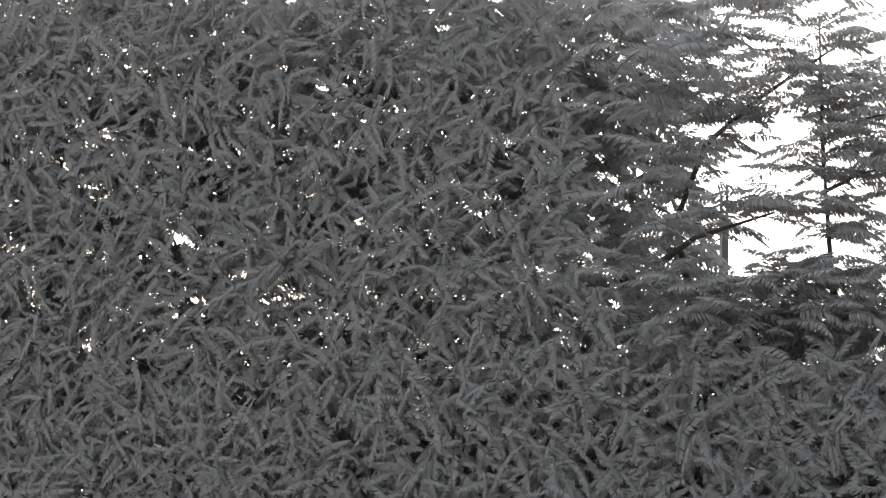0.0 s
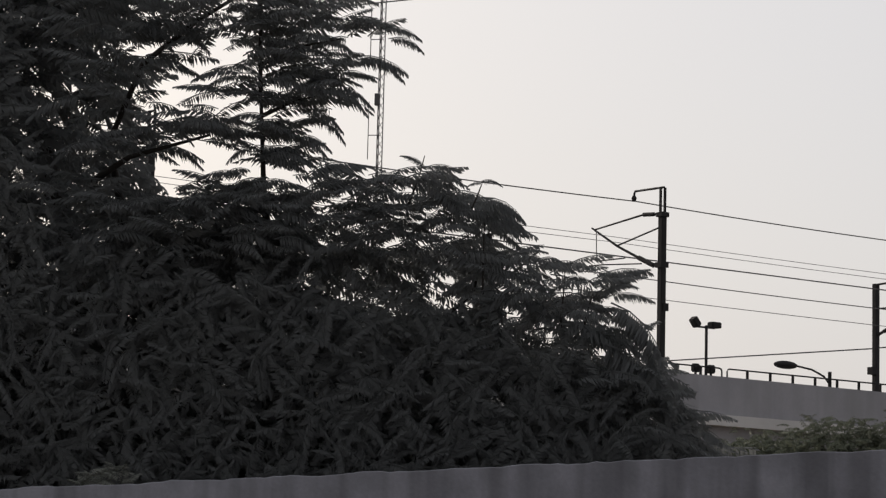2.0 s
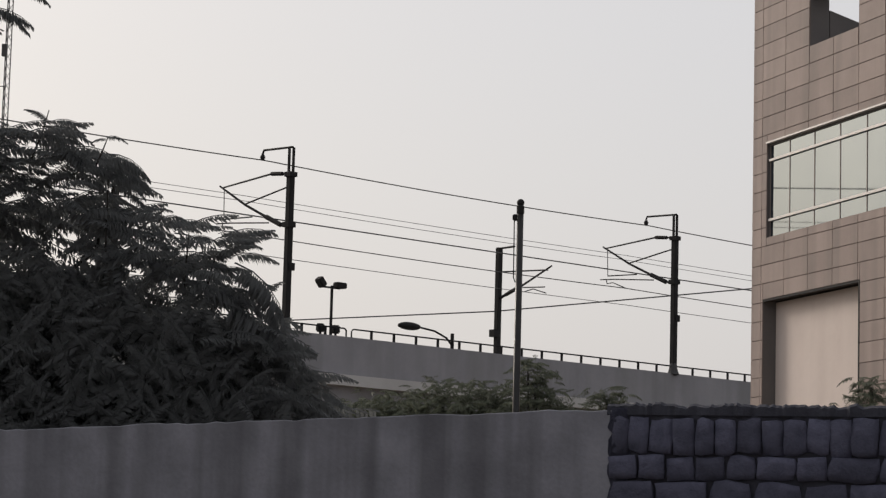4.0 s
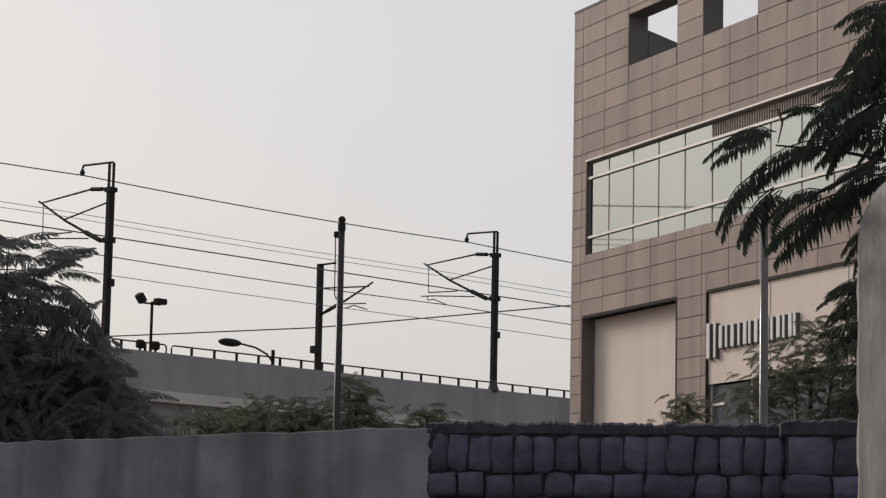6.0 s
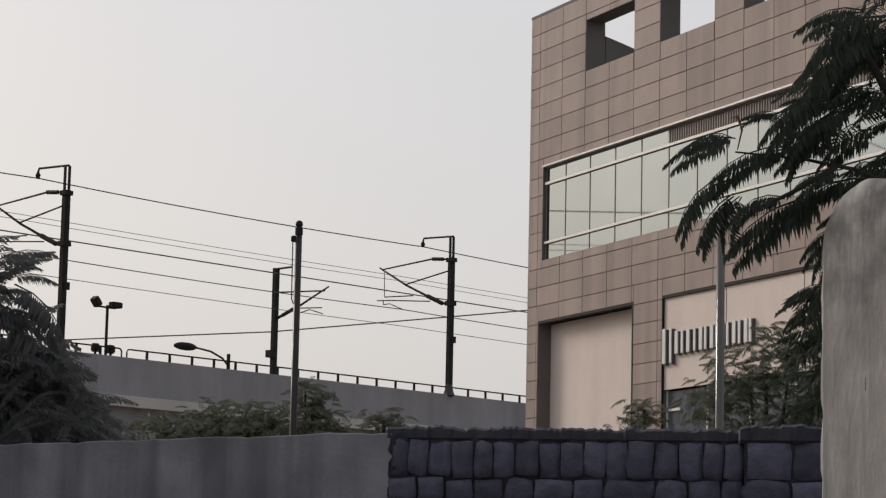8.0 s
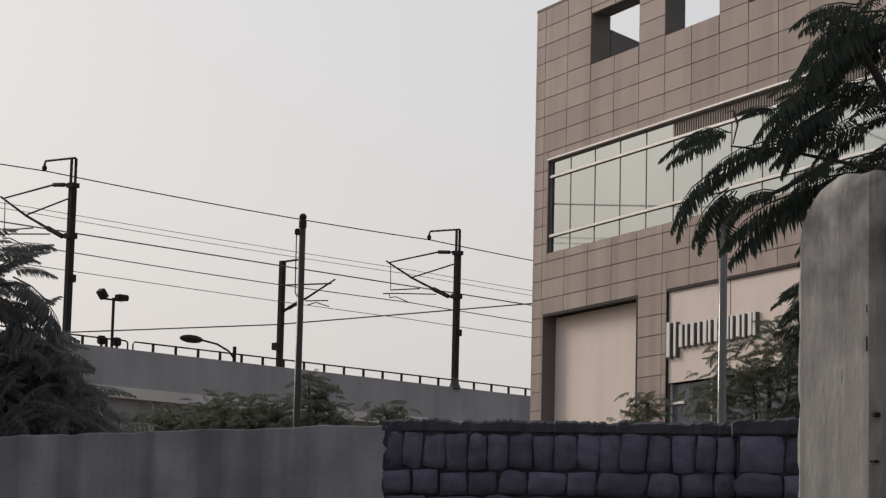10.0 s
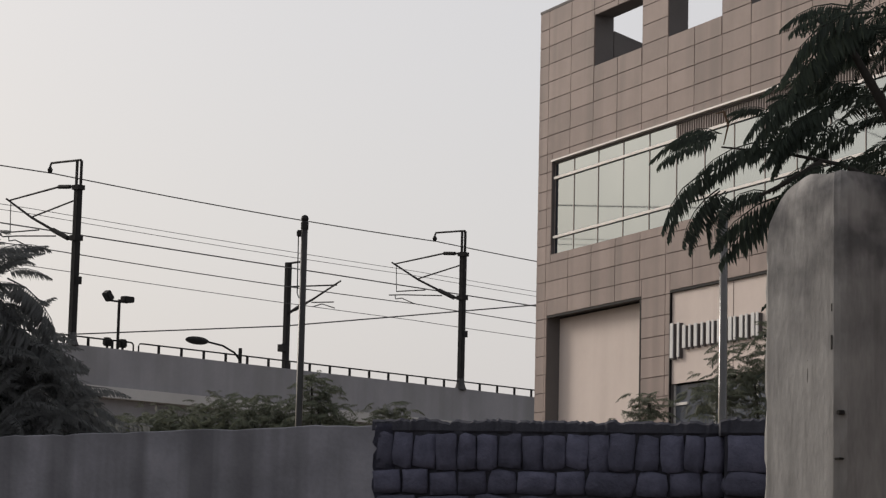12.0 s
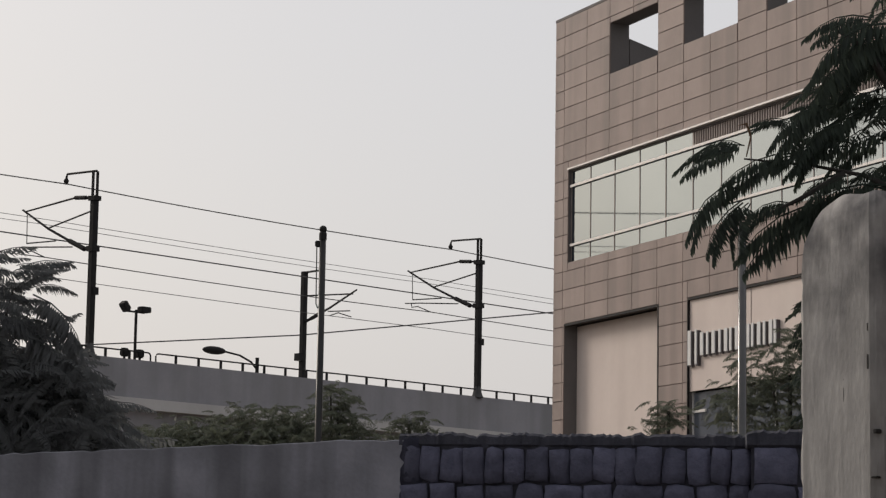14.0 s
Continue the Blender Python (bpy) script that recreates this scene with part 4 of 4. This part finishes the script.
# drooping fronds along the low outer edge
for k in range(150):
    f = rt.random()
    z = 3.95 - 1.25 * f + rt.uniform(-0.12, 0.05)
    x = float(np.interp(z, [2.6, 2.9, 3.3, 3.7, 4.1], [-2.95, -3.1, -3.35, -3.68, -3.95]))
    lace.append((INV @ aim((x - rt.uniform(0.35, 0.7), rt.uniform(22.2, 23.2), z), rt.uniform(-35, 35), rt.uniform(-20, 10), rt.uniform(0.3, 0.42), rt.uniform(-15, 15)), rt.randrange(6)))
frond_pieces(lace[:280], M_LEAF, tree)
crown_mesh("crown", lace[280:], M_LEAF, tree)

# the tree beside the pillar
rr = random.Random(23)
tree2 = thing("tree", (4.9, 23.0, 0), "dark green feathery-leaved tree beside the stone wall", "tree")
INV = Matrix.Translation((-4.9, -23.0, 0))
part("trunk", tube(local([(4.9, 23, 0), (4.85, 22.9, 2.0), (4.7, 22.7, 4.0), (4.5, 22.5, 5.2)]), [0.22, 0.17, 0.13, 0.1], 12), M_BARK, tree2, smooth=True)
for pts, w in (
    ([(4.5, 22.5, 5.2), (3.7, 22.2, 5.5), (3.2, 22.0, 5.55), (2.6, 22.0, 5.6)], [0.05, 0.02, 0.014, 0.008]),
    ([(4.5, 22.5, 5.2), (4.1, 22.2, 6.0), (3.7, 22.0, 6.6), (3.4, 22, 6.8)], [0.08, 0.05, 0.03, 0.012]),
    ([(4.7, 22.7, 4.0), (4.0, 22.3, 4.3), (3.4, 22.0, 4.4)], [0.07, 0.04, 0.015]),
    ([(3.5, 22.1, 5.5), (3.1, 22.0, 5.25), (2.8, 22.0, 5.1)], [0.03, 0.02, 0.01]),
):
    part("limb", tube(local(pts), w, 8), M_BARK, tree2, smooth=True)
near = arched(rr, [
    (2.6, 5.74, 2.17, 5.65), (2.54, 5.68, 1.98, 5.46), (3.05, 5.65, 2.39, 5.35), (2.57, 5.4, 2.09, 4.86), (2.6, 5.24, 2.27, 4.73), (2.65, 5.21, 2.5, 4.71),
    (3.04, 5.22, 2.55, 4.96), (3.39, 6.09, 2.8, 5.66), (3.24, 6.06, 2.97, 5.67), (3.74, 6.91, 3.14, 6.7), (3.92, 6.81, 3.12, 6.18), (3.69, 6.45, 3.44, 6.06),
    (3.64, 6.04, 3.0, 5.47), (3.44, 5.91, 3.04, 5.47), (3.89, 5.39, 3.03, 5.11), (3.54, 5.48, 3.09, 5.25), (3.44, 5.23, 2.55, 4.72), (3.59, 4.98, 3.19, 4.67),
], 22.0, 0.15)
near += arched(rr, [
    (3.54, 4.88, 3.29, 4.48), (3.04, 5.98, 2.67, 5.93), (3.88, 6.25, 3.44, 5.96), (3.88, 5.84, 3.34, 5.48), (3.34, 6.14, 3.04, 6.09),
    (4.1, 6.75, 3.3, 6.45), (4.0, 6.6, 3.3, 6.3), (3.5, 5.75, 2.9, 5.5), (3.6, 6.2, 3.1, 5.95), (3.7, 4.6, 3.3, 4.3), (3.7, 4.35, 3.32, 4.05), (3.7, 4.1, 3.34, 3.75), (3.8, 3.9, 3.4, 3.5),
], 22.1, 0.2)
near = [(INV @ m, k) for m, k in near]
frond_pieces(near, M_LEAF_R, tree2)
more = []
while len(more) < 1000:
    x, z = rr.uniform(3.2, 6.8), rr.uniform(3.4, 8.2)
    lim = float(np.interp(z, [3.4, 4.55, 4.7, 5.05, 5.15, 5.75, 5.8, 6.05, 6.1, 6.6, 7.2, 8.2], [3.5, 3.5, 4.6, 4.6, 3.9, 3.7, 4.3, 4.3, 3.55, 3.7, 3.9, 4.4]))
    if x < lim or (5.1 < z < 5.78 and rr.random() < 0.6):
        continue
    more.append((INV @ aim((x, rr.uniform(21.8, 23.6), z), rr.uniform(120, 240) if rr.random() < 0.75 else rr.uniform(0, 360), rr.uniform(-25, 18), rr.uniform(0.42, 0.62), rr.uniform(-25, 25)), rr.randrange(10)))
crown_mesh("crown", more, M_LEAF_R, tree2)
INV = Matrix.Translation((-4.9, -23.0, 0))
part("dry_frond", tube(local([(2.62, 22, 5.62), (2.66, 22, 5.8), (2.62, 22, 5.92), (2.55, 22, 5.9)]), [0.006, 0.01, 0.014, 0.003], 6), M_LEAF_DRY, tree2, "curled brown dry frond")


# ---- smaller trees beyond the wall ----
def small_tree(x, y, lobes, count, seed, label, size):
    """lobes: x offset, height, half-width, half-height."""
    r = random.Random(seed)
    t = thing("tree", (x, y, 0), label, "tree", "trees beyond the wall")
    part("trunk", tube([(0, 0, 0), (0.05, 0, 2.0), (0, 0, lobes[0][1])], [0.14, 0.1, 0.04], 9), M_BARK, t, smooth=True)
    pl = []
    for dx, z, w, h in lobes:
        part("limb", tube([(0, 0, 1.8), (dx * 0.5, 0, z * 0.7), (dx, 0, z)], [0.07, 0.05, 0.015], 7), M_BARK, t, smooth=True)
        for _ in range(int(count * w * h)):
            a, b2, c = (max(-0.85, min(0.85, r.gauss(0, 0.5))) for _ in range(3))
            pl.append((aim((dx + a * w, b2 * w, z + c * h), r.uniform(0, 360), r.uniform(-30, 20), size * r.uniform(0.6, 1.2), r.uniform(-30, 30)), r.randrange(6)))
    crown_mesh("crown", pl, M_LEAF_FAR, t)
    return t


small_tree(-5.2, 62, [(0.4, 5.75, 1.3, 0.75), (-1.0, 5.6, 1.2, 0.6), (1.3, 5.75, 1.1, 0.7), (-2.0, 5.4, 1.0, 0.5), (0, 4.9, 2.6, 1.0)], 420, 1, "hazy green small-leaved tree beyond the boundary wall", 0.4)
small_tree(-7.4, 63, [(0.0, 5.5, 0.9, 0.4), (0.8, 5.7, 0.8, 0.45), (0, 4.9, 1.2, 0.7)], 420, 6, "low hazy green tree beyond the boundary wall", 0.4)
small_tree(-2.9, 61, [(0.0, 6.2, 0.6, 0.5), (-0.2, 6.75, 0.4, 0.2), (0.3, 5.6, 0.8, 0.6), (0, 4.9, 1.2, 0.8)], 420, 2, "hazy green layered tree beyond the boundary wall", 0.42)
small_tree(-1.2, 62, [(0.0, 6.0, 0.6, 0.35), (0.2, 5.5, 0.9, 0.5), (0, 4.8, 1.2, 0.7)], 420, 3, "small hazy green tree beyond the boundary wall", 0.4)
small_tree(7.6, 58, [(-0.4, 7.0, 0.9, 0.7), (0.6, 7.6, 0.9, 0.7), (-1.2, 6.4, 0.8, 0.5), (1.2, 6.4, 1.2, 0.9), (0, 5.4, 1.8, 1.0)], 330, 4, "green small-leaved tree in front of the building", 0.45)
small_tree(4.9, 59, [(0.0, 6.2, 0.45, 0.3), (-0.2, 5.6, 0.6, 0.5), (0.2, 4.8, 0.8, 0.7)], 330, 5, "small green tree in front of the building", 0.42)


# ---- pale shrub behind the concrete wall ----
shrub = thing("shrub", (-8.05, 21.15, 0), "small pale grey-green shrub behind the concrete wall", "shrub")
rsb = random.Random(41)
for k in range(5):
    dx = (k - 2) * 0.09
    part("stem", tube([(dx * 0.4, 0, 0), (dx, 0, 1.6), (dx * 1.6, 0, 2.5)], [0.02, 0.014, 0.006], 6), M_BARK, shrub)
crown_mesh("leaves", [(aim((rsb.uniform(-0.24, 0.24), rsb.uniform(-0.12, 0.12), rsb.uniform(2.35, 2.72)), rsb.uniform(0, 360), rsb.uniform(0, 50), rsb.uniform(0.16, 0.26), rsb.uniform(-30, 30)), rsb.randrange(6)) for _ in range(60)], M_LEAF_PALE, shrub)
